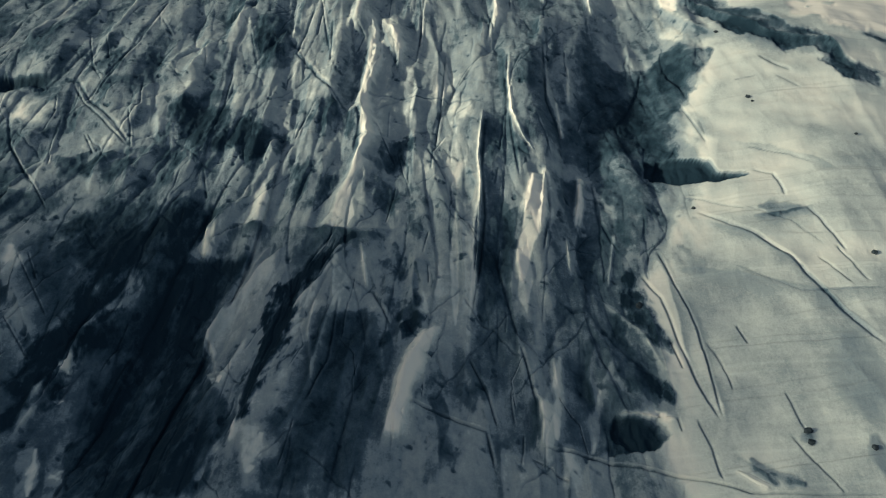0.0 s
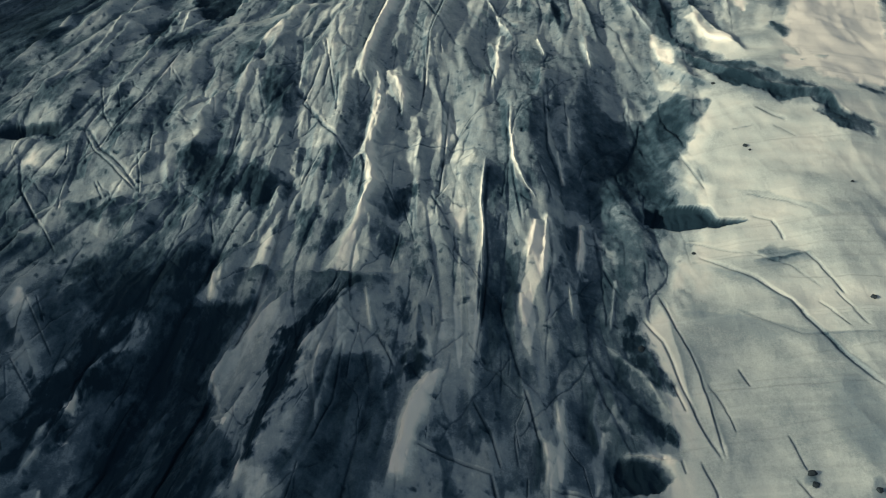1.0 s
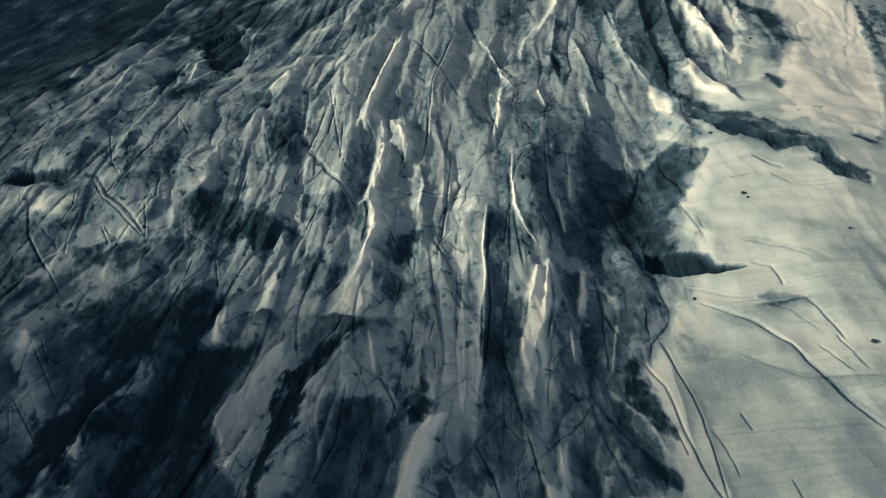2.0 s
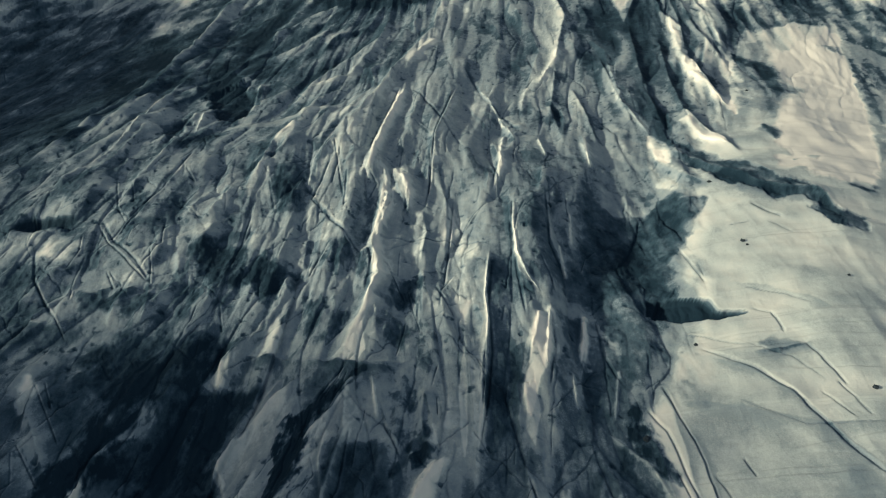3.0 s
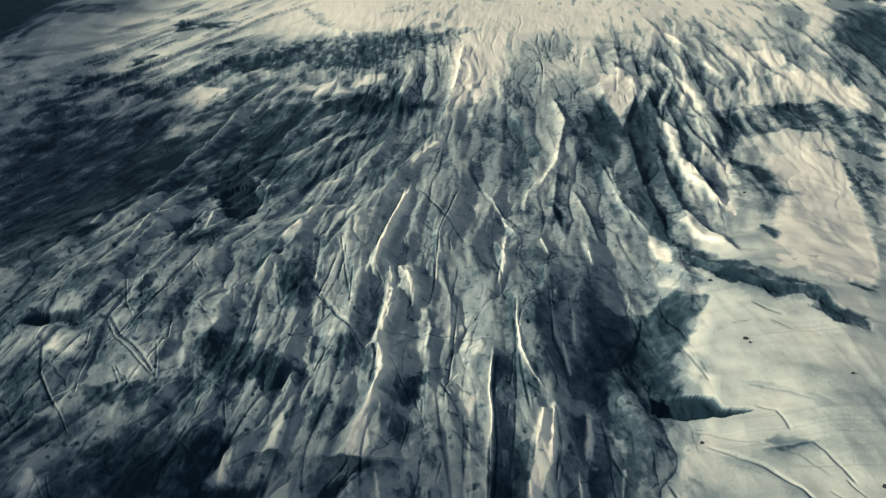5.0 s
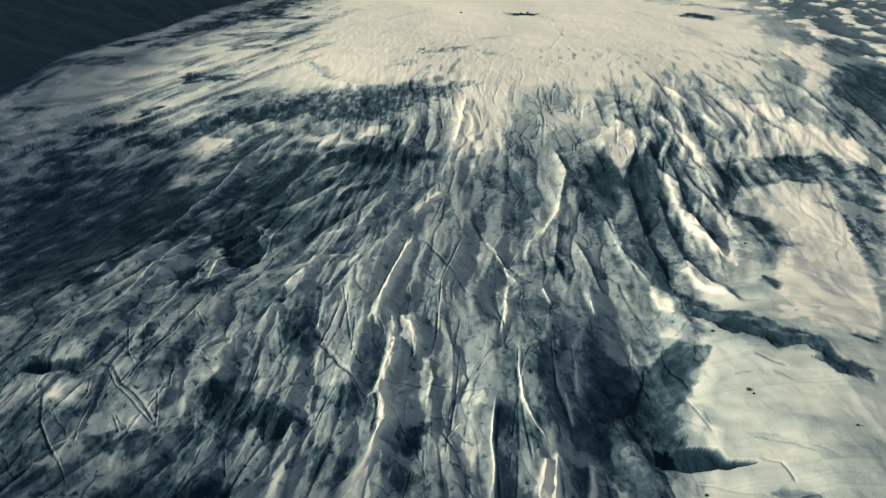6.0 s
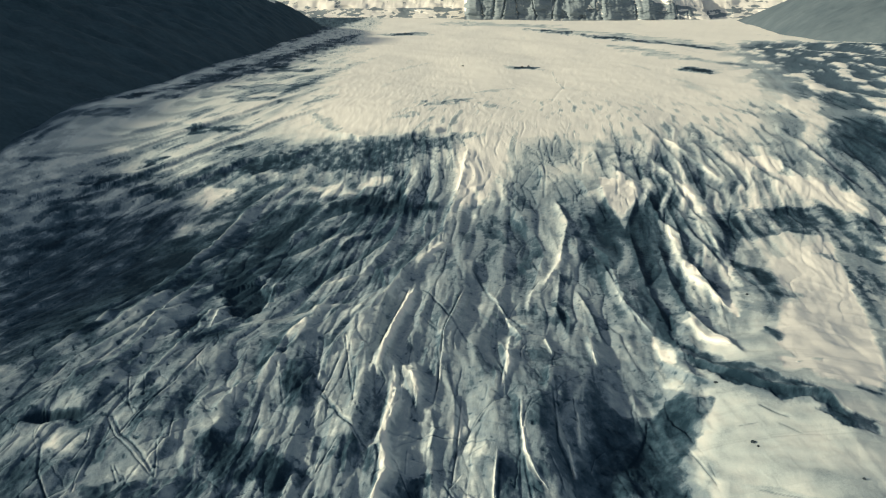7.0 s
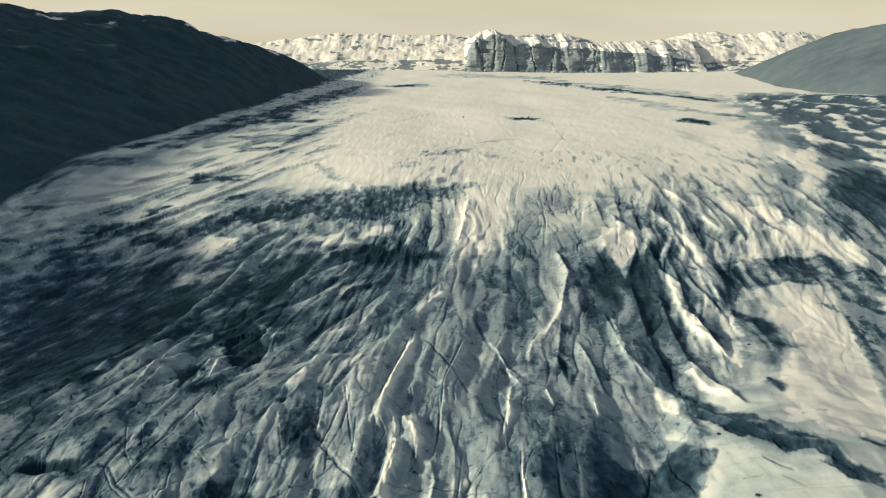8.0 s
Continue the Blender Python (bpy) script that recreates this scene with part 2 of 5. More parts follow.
HZ += moraine * 1.6 * lobes
lateral = smooth(-60, -130, WX + 0.06 * (PY - 500)) * smooth(300, 430, WY)
bend = smooth(-275, -200, PX) * (0.38 * np.clip(PY - 400, 0, 200) + 0.15 * np.maximum(PY - 600, 0))
seams = fbm((PX - bend) / 9, PY / 75, 4, 62) + 0.3 * fbm((PX - bend) / 26, PY / 60, 2, 66)
ASH_AND_SHADE += lateral * (0.1 + 0.13 * smooth(430, 530, WY) + 0.3 * np.clip(seams - 0.1, -0.25, 0.5) + 0.3 * smooth(0.35, 0.7, fbm((PX - bend) / 11, PY / 50, 4, 68)))
HZ += lateral * 0.25 * seams
screes = smooth(-258, -298, WX + 0.03 * (PY - 500) + 22 * fbm(PX / 30, PY / 90, 3, 64))
ASH_AND_SHADE += 0.55 * screes
ASH_AND_SHADE += plateau * (0.5 * np.clip(fbm(PX / 45, PY / 260, 4, 61) - 0.5, 0, 1) - 0.13)
brow = plateau * smooth(900, 560, WY) * smooth(-70, -10, PX)
smears = fbm((PX - 0.12 * (PY - 500)) / 5, PY / 46, 4, 67)
ASH_AND_SHADE += brow * 1.1 * np.clip(smears - 0.12, 0, 0.5)
HZ -= brow * 0.2 * np.clip(smears, -0.3, 0.6)
# dark pockets of grit melted into the ice
pits = fbm(PX / 2.2 + 0.3 * PY / 2.2, PY / 2.8, 3, 63)
ASH_AND_SHADE += rough_zone * 0.7 * np.clip(pits - 0.62 + 0.06 * lee, 0, 0.5)
HZ -= rough_zone * 0.6 * np.clip(pits - 0.62, 0, 0.5)
# long lens-shaped plates of ice, each swelling and tilted its own way, with a thin cleft between them
for across, along, seed, weight in ((14.0, 46, 3, 0.2), (5.5, 17, 9, 0.1)):
    size = 1 + np.maximum(PY - 260, 0) / 500
    bent_x = FLOW / (across * size) + 0.22 * fbm(PX / (1.6 * across), PY / (1.2 * along), 2, 141 + seed)
    bent_y = PY / (along * size) + 0.3 * fbm(PX / across, PY / along, 2, 145 + seed)
    gap, tone, lean = plates(bent_x, bent_y, seed)
    gap = gap + 0.03 * fbm(PX / 1.2, PY / 3, 2, 151 + seed)
    mask = weight * rough_zone * calm * smooth(-0.5, 0.1, fbm(PX / 28, PY / 45, 2, 149 + seed) + (0.05 if across > 5 else -0.2))
    thin = (0.0032 * np.hypot(PY, 100) + 0.05) / (across * size)
    scale = across / 9.0 * (1 - 0.4 * smooth(250, 500, PY))
    HZ += mask * scale * (1.5 * (1 - np.exp(-np.maximum(gap, 0) / 0.3)) + 1.5 * lean)
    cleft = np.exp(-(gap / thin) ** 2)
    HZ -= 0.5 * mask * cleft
    # clefts toned like shade, their edges like lit lips
    ASH_AND_SHADE += mask * (0.07 * tone + 0.22 * cleft - 0.06 * np.exp(-((gap - 2.2 * thin) / thin) ** 2))
# fine joints that cross the plates at an angle
for across, slant, wave, seed, thin, weight in ((9.0, 0.1, 0.3, 81, 0.014, 0.7), (14.0, 0.8, 0.3, 87, 0.010, 0.7), (17.0, -0.9, 0.3, 93, 0.009, 0.7)):
    phase = (PX - slant * PY) / across + wave * gnoise(PX / (1.6 * across), PY / (5 * across), seed) + 0.05 * fbm(PX / 3, PY / 5, 2, seed + 2)
    saw = phase - np.floor(phase)
    gap = np.minimum(saw, 1 - saw)
    mask = calm * rough_zone * smooth(0.05, 0.3, fbm(PX / 9, PY / 22, 2, seed + 1)) * far_fade
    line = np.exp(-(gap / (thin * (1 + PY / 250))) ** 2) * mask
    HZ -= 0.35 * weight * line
    ASH_AND_SHADE += 0.2 * weight * line
# mountain shade on the lobe's rear, darkened in together with ash
rear = smooth(5, -30, WX) * smooth(-135, -105, WX) * smooth(250, 310, WY) * (1 - smooth(470, 560, WY))
ASH_AND_SHADE += rear * (0.11 + 0.2 * smooth(-0.2, 0.5, fbm(FLOW / 12, PY / 30, 5, 131, 0.6)))
MOD = np.clip(0.95 + rough_zone * (0.3 * fbm(FLOW / 9, PY / 22, 3, 65) + 0.25 * far_fade * fbm(PX / 2.6, PY / 4, 3, 69)), 0.3, 1.4)
# the clean snow lies in broad swells with faint steps across them
swell = fbm(PX / 24, PY / 17, 3, 101)
step = fbm(PX / 110 + 0.1 * PY / 9, PY / 9, 2, 103)
HZ += snowfield * (0.9 * swell + 0.16 * smooth(0.05, 0.12, step) + 0.1 * smooth(-0.2, -0.15, step))
ASH_AND_SHADE += snowfield * (0.12 * swell + 0.05 * fbm(PX / 6, PY / 9, 3, 105))
WARP = 0.5 * fbm(PX / 5, PY / 8, 5, 71, 0.62) + 0.35 * fbm(PX / 20, PY / 30, 2, 75)


def trail(points, width):
    """Vertices round a line over the ice: which, how far from it in widths, and the fade towards its ends."""
    pts = np.array(points, float)
    reach = 3.2 * width
    lo, hi = pts.min(0) - reach, pts.max(0) + reach
    idx = np.nonzero((PX > lo[0]) & (PX < hi[0]) & (PY > lo[1]) & (PY < hi[1]))[0]
    x, y = PX[idx], PY[idx]
    length = np.hypot(*np.diff(pts, axis=0).T)
    total, run = length.sum(), 0.0
    best, along, side = np.full(len(idx), 1e9), np.zeros(len(idx)), np.zeros(len(idx))
    for k, span in enumerate(length):
        ax, ay = pts[k]
        ex, ey = (pts[k + 1] - pts[k]) / span
        s = np.clip((x - ax) * ex + (y - ay) * ey, 0, span)
        dx, dy = x - ax - s * ex, y - ay - s * ey
        d = np.hypot(dx, dy)
        near = d < best
        best = np.where(near, d, best)
        along = np.where(near, run + s, along)
        side = np.where(near, np.sign(-dx), side)
        run += span
    ends = np.minimum(along, total - along) / max(total, 1e-6)
    warp = fbm(x / (1.7 * width), y / (4.0 * width), 4, int(7 * abs(pts[0, 0])) % 90)
    return idx, best / width, ends, side, warp


# strokes of ash, and of shade painted in the same dark tone
def ash_and_shade(points, width, amount):
    idx, d, ends, side, warp = trail(points, width)
    d = d / (0.3 + 0.7 * smooth(-0.05, 0.4, ends))
    grain = fbm(FLOW[idx] / (0.9 * width), PY[idx] / (1.8 * width), 5, 139, 0.65) * (1 - snowfield[idx]) if amount > 0 else 0.0
    d = np.maximum(d + 0.55 * warp - 0.75 * grain, 0)
    ASH_AND_SHADE[idx] += amount * (0.65 if 0 < amount < 0.56 and width < 9 else 1.0) * MOD[idx] * (1 + 0.5 * grain) * np.exp(-d ** 3)


def clean(points, width, amount):
    ash_and_shade(points, width, -amount)


def hollow(points, width, amount, depth):
    idx, d, ends, side, warp = trail(points, width)
    d = np.maximum(d + 0.4 * warp, 0)
    HZ[idx] -= depth * np.exp(-d ** 2.4)
    # tone stands for the shade on the hollow's floor
    ASH_AND_SHADE[idx] += amount * np.exp(-d ** 4)


RIBS = []


def rib(points, width, amount, height):
    """A raised strip of cleaner ice, steeper on one side; the sun on its crest is paled in too."""
    RIBS.append((points, width, amount, height))
    idx, d, ends, side, warp = trail(points, width)
    taper = smooth(0, 0.16, ends + 0.02)
    rise = np.where(side > 0, np.exp(-(d / 0.7) ** 2), np.exp(-(d / 2.0) ** 1.4))
    HZ[idx] += 0.35 * height * taper * rise * (1 + 0.3 * warp)
    d = np.maximum(d + 0.35 * warp, 0)
    ASH_AND_SHADE[idx] -= 0.45 * amount * taper * np.exp(-d ** 2.4)


def crack(points, width, depth):
    idx, d, ends, side, warp = trail(points, width)
    taper = smooth(0, 0.12, ends + 0.02) * np.clip(0.9 + 0.7 * WARP[idx], 0.25, 1.4)
    d = np.abs(d + 0.3 * WARP[idx])
    HZ[idx] -= 0.5 * depth * taper * np.exp(-(d / 0.38) ** 2)
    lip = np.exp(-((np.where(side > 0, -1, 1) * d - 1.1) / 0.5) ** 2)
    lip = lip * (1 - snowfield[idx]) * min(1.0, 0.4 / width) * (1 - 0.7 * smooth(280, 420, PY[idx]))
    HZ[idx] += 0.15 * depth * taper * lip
    # groove darkened; right lip paled for the sun it would catch
    ASH_AND_SHADE[idx] += taper * ((0.24 - 0.08 * snowfield[idx]) * np.exp(-(d / 0.4) ** 2) - 0.1 * lip)


def scarp(points, dark_width, dark, light_width, light, rise):
    """A crest: one side swells to a sharp edge, painted lit; a steep right-hand drop, painted shaded with grit."""
    pts = np.array(points, float)
    reach = 2.6 * max(dark_width, light_width, 0.5 * rise)
    lo, hi = pts.min(0) - reach, pts.max(0) + reach
    idx = np.nonzero((PX > lo[0]) & (PX < hi[0]) & (PY > lo[1]) & (PY < hi[1]))[0]
    thin = min(dark_width, light_width)
    wob = 0.12 * max(thin, 0.8)
    x = PX[idx] + wob * fbm(PX[idx] / (6 * wob + 1), PY[idx] / (12 * wob + 2), 3, int(5 * abs(pts[0, 1])) % 90)
    y = PY[idx] + wob * fbm(PX[idx] / (6 * wob + 1), PY[idx] / (12 * wob + 2), 3, int(5 * abs(pts[0, 1])) % 90 + 4)
    length = np.hypot(*np.diff(pts, axis=0).T)
    total, run = length.sum(), 0.0
    best, along, side = np.full(len(idx), 1e9), np.zeros(len(idx)), np.zeros(len(idx))
    for k, span in enumerate(length):
        ex, ey = (pts[k + 1] - pts[k]) / span
        px, py = x - pts[k, 0], y - pts[k, 1]
        s = np.clip(px * ex + py * ey, 0, span)
        d = np.hypot(px - s * ex, py - s * ey)
        near = d < best
        best = np.where(near, d, best)
        along = np.where(near, run + s, along)
        side = np.where(near, np.sign(ex * py - ey * px), side)
        run += span
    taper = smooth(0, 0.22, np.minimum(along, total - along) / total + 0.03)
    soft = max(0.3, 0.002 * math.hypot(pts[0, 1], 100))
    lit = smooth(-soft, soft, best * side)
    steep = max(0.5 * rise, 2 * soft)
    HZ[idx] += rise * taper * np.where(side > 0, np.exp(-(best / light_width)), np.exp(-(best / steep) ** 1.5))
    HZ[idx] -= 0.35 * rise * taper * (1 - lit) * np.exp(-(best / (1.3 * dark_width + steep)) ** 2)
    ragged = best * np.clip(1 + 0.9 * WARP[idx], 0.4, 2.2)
    ASH_AND_SHADE[idx] += taper * (dark * (1 - lit) * np.exp(-(ragged / dark_width) ** 1.5) - 0.6 * light * lit * np.exp(-(best / light_width) ** 1.2))


def region(points, soft, amount, depth=0.0):
    """A patch with an uneven edge."""
    pts = np.array(points, float)
    lo, hi = pts.min(0) - 3 * soft, pts.max(0) + 3 * soft
    idx = np.nonzero((PX > lo[0]) & (PX < hi[0]) & (PY > lo[1]) & (PY < hi[1]))[0]
    x, y = PX[idx], PY[idx]
    inside, best = np.zeros(len(idx), bool), np.full(len(idx), 1e9)
    for (ax, ay), (bx, by) in zip(pts, np.roll(pts, -1, 0)):
        cross = ((ay > y) != (by > y)) & (x < (bx - ax) * (y - ay) / (by - ay + 1e-9) + ax)
        inside ^= cross
        ex, ey = bx - ax, by - ay
        s = np.clip(((x - ax) * ex + (y - ay) * ey) / (ex * ex + ey * ey), 0, 1)
        best = np.minimum(best, np.hypot(x - ax - s * ex, y - ay - s * ey))
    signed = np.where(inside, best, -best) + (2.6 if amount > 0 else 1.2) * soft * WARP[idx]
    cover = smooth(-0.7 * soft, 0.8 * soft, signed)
    mottle = 1.0
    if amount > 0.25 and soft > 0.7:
        mottle = np.clip(0.9 + 0.6 * fbm(FLOW[idx] / 5, y / 9, 5, 133, 0.6), 0.3, 1.3)
    ASH_AND_SHADE[idx] += amount * mottle * (MOD[idx] if amount > 0 else 0.75) * cover
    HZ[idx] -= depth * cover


# patches and strokes below mix real grit and snow with painted shade
region([(14.4, 221.3), (35.9, 222), (58.6, 211.5), (46.5, 156.6), (27.1, 145.9), (13.5, 151.9)], 3.02, 0.14)
# ashy hollow, darkened further for the shade it lies in
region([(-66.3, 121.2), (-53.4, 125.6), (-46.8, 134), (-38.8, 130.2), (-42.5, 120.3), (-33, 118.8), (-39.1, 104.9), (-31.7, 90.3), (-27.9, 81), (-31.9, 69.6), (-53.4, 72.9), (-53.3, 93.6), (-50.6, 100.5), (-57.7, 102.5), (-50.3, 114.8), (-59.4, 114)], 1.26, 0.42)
ash_and_shade([(-64.6, 84.2), (-62.6, 92.8), (-58.6, 106.4), (-54.4, 121), (-46, 129.8)], 2.85, 0.7)
ash_and_shade([(-27.3, 82.5), (-25, 94.2), (-24.3, 108.5), (-14.6, 120.7)], 2.33, 0.7)
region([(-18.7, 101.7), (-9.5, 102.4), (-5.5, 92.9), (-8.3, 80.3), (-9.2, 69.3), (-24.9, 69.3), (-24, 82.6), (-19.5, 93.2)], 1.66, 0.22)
ash_and_shade([(-4.5, 101.9), (-0.8, 101.4)], 3.23, 0.55)
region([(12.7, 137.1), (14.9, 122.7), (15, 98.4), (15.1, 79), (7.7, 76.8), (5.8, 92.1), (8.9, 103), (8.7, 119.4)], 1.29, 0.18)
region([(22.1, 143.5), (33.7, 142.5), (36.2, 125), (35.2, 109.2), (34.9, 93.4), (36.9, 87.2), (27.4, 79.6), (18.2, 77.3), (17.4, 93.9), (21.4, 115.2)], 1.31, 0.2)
# lobe edge falling away from the sun, its shade darkened in
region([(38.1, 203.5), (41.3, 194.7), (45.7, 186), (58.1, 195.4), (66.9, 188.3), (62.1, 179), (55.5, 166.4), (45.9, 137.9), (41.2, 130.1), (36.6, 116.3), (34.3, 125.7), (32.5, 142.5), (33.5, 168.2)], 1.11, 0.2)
# two shallow hollows, the shade on their floors painted dark
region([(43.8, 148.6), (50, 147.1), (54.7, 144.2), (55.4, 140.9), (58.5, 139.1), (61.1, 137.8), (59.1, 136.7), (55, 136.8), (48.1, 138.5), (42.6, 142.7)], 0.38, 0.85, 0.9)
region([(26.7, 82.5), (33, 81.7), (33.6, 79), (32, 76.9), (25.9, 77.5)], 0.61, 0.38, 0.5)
ash_and_shade([(60.3, 126.7), (65.7, 125)], 2.31, 0.5)
ash_and_shade([(-57.7, 167.2), (-47.2, 157.9), (-45.5, 144)], 5.52, 0.5)
ash_and_shade([(-68.3, 141.4), (-60.2, 142.2)], 4.86, 0.45)
ash_and_shade([(-42.2, 150.5), (-34.5, 153.4)], 6.13, 0.5)
ash_and_shade([(-67.6, 125.7), (-48.6, 126.8)], 5.71, 0.5)
ash_and_shade([(-60, 147.8), (-51.5, 145.8)], 6.43, 0.4)
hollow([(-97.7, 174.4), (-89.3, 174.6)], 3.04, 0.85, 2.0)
ash_and_shade([(-23, 143.8), (-23.9, 130.8)], 5.0, 0.4)
ash_and_shade([(-17.6, 162), (-24.5, 158.6)], 5.06, 0.4)
ash_and_shade([(-5.2, 152.1), (-8.4, 144.1)], 3.62, 0.5)
ash_and_shade([(-8.1, 136.8), (-2.5, 122.1)], 3.41, 0.35)
ash_and_shade([(-6.4, 119), (-6.8, 102.5)], 2.3, 0.35)
ash_and_shade([(-59, 97), (-62.1, 90.9), (-63.2, 84.5)], 1.96, 0.4)
ash_and_shade([(-0.3, 92), (2.2, 80.5), (-0.2, 72.2)], 3.3, 0.25)
ash_and_shade([(-30.7, 151.4), (-33.9, 149.5)], 7.63, 0.35)
ash_and_shade([(-43.1, 199.9), (-36.6, 184.6)], 2.9, 0.35)
rib([(-16.7, 211.4), (-13.7, 198.7), (-13.3, 184.4), (-15.5, 166.6), (-13.4, 151.6), (-15.8, 140.2), (-19.3, 127.2)], 1.69, 0.5, 2.2)
rib([(-13.6, 208.2), (-9.2, 199), (-7.7, 187.5)], 1.44, 0.35, 1.2)
clean([(2.6, 185.9), (4.3, 163.5), (4.4, 137.3)], 3.2, 0.3)
rib([(11, 163), (9.2, 146.4), (9.4, 137.2), (8.1, 119.4), (7.1, 102.9)], 0.32, 0.5, 1.0)
rib([(16.9, 178.6), (17, 161.7), (18.8, 152.6), (20.7, 147.4)], 0.52, 0.6, 1.0)
rib([(20.5, 141.3), (17.5, 128.4)], 1.17, 0.7, 2.0)
rib([(22.7, 143.7), (19.7, 123.5)], 0.86, 0.6, 1.5)
rib([(30, 143.7), (27.5, 130.8)], 0.66, 0.8, 1.6)
rib([(31.8, 184.1), (30.2, 168.1)], 0.41, 0.7, 0.8)
rib([(27.3, 168.2), (27.5, 155)], 0.42, 0.7, 0.8)
rib([(1, 100.2), (-3.4, 94.2), (-4.3, 86.5), (-5.8, 77.5)], 1.43, 0.75, 1.8)
rib([(15.2, 119.7), (15.1, 110.5)], 0.8, 0.5, 1.5)
rib([(19.2, 94.2), (18.9, 87.5)], 0.71, 0.35, 1.2)
rib([(16.1, 85), (15.7, 77.1)], 0.66, 0.35, 1.2)
rib([(-32.2, 153.4), (-34.1, 139), (-36, 133), (-41.3, 126.3), (-41.1, 119.3)], 0.71, 0.6, 2.2)
rib([(-29.2, 121.8), (-33.9, 110.6), (-38.3, 103.6)], 0.94, 0.5, 2.4)
region([(-28.9, 119.2), (-25.6, 110.2), (-29.6, 98.6), (-31.7, 90.3), (-35.4, 93.4), (-36.9, 104.3), (-32.8, 110.3)], 1.0, -0.12)
rib([(-15, 119.2), (-19.6, 109.9), (-22.7, 103.9)], 0.63, 0.5, 2.0)
clean([(-74.9, 119.9), (-72.8, 111.6)], 1.95, 0.5)
clean([(-58.7, 81.4), (-56.5, 72.9)], 0.75, 0.45)
rib([(-56.3, 108.1), (-57.7, 102.5), (-59.2, 94.9), (-61.3, 88.1), (-62.6, 82.6)], 0.33, 0.45, 1.2)
region([(-103.4, 188.7), (-86.1, 190), (-78.5, 221.3), (-48.1, 221.1), (-41.5, 166.8), (-56.6, 162.5), (-58.2, 136.9), (-75.7, 133.8), (-83.6, 137.5)], 3.68, -0.08)
clean([(-89.1, 161.6), (-82.8, 164.6)], 5.77, 0.35)
rib([(27.3, 83.5), (35.8, 82.1)], 0.51, 0.5, 1.0)
rib([(-38.3, 105.9), (-32.8, 90.8)], 0.46, 0.3, 1.0)
rib([(-53.9, 123.6), (-55.6, 120.1), (-56.8, 114.6), (-58.2, 108.7)], 0.4, 0.45, 1.0)
rib([(-28.6, 87.9), (-28.2, 82.7), (-28.7, 79.9)], 0.38, 0.6, 1.0)
rib([(-36.5, 95.5), (-32.4, 92.4)], 0.51, 0.6, 0.8)
clean([(-60.3, 97.6), (-58.5, 95.6)], 0.77, 0.4)
clean([(-59.3, 90.6), (-58, 90.7)], 0.5, 0.4)
clean([(-54.9, 76.5), (-53.7, 77.6)], 1.48, 0.3)
clean([(-31.8, 72.6), (-30.5, 79.3)], 1.53, 0.35)
clean([(-24.8, 72.9), (-23.8, 78.5)], 1.37, 0.35)
region([(-22.7, 103.9), (-16.1, 115), (-11.7, 107.7), (-17.7, 93), (-20.1, 84.4), (-23.7, 80.5), (-23, 92.5)], 0.91, -0.14)
region([(-15.5, 119.3), (-6.5, 122), (-5.8, 102.5), (-10.1, 97.5), (-16, 102.7)], 0.95, -0.1)
region([(-27.5, 80.9), (-22.8, 80.4), (-18.2, 69.2), (-24.9, 69.3)], 0.79, -0.22)
rib([(-19.1, 105.7), (-19.4, 98), (-17.5, 87.4)], 0.37, 0.4, 1.0)
rib([(-12.4, 119), (-10.7, 107.7)], 0.39, 0.35, 1.0)
clean([(20.1, 94.3), (18, 79.2)], 0.85, 0.3)
clean([(25.5, 88.1), (23.1, 77.7)], 0.82, 0.3)
rib([(33.8, 125.8), (30.3, 110.6)], 0.39, 0.4, 0.8)
rib([(24.5, 123.5), (24.2, 113.1)], 0.43, 0.4, 0.8)
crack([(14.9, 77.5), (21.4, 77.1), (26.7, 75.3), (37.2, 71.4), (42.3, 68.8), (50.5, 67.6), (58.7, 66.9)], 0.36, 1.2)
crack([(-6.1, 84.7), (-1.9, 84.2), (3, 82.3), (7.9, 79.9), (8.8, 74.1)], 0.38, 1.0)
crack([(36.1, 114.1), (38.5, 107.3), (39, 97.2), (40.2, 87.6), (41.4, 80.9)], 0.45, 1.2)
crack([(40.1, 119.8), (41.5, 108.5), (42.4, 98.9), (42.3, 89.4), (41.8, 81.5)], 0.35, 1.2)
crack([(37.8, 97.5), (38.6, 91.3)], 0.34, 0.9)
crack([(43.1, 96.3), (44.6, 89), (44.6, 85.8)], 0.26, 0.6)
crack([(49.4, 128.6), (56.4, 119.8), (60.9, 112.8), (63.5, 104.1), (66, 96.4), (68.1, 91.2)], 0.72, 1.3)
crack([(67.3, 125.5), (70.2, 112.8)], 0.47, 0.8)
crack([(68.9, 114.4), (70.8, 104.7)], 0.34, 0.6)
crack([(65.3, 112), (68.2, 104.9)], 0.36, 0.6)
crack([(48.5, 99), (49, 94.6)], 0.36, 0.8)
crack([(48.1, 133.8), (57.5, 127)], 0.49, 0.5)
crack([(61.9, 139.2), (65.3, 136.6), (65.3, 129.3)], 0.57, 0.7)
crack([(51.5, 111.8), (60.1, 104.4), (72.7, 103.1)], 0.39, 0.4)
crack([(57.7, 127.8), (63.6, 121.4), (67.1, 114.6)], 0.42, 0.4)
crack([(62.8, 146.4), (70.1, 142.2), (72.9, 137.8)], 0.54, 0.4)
ash_and_shade([(51.9, 77.4), (52, 75.5)], 1.05, 0.45)
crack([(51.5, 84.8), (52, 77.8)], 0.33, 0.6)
ash_and_shade([(43.9, 73.9), (45.6, 69.7)], 1.17, 0.55)
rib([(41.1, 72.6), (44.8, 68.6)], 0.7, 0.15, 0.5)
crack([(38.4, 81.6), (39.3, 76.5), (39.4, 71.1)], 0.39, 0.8)
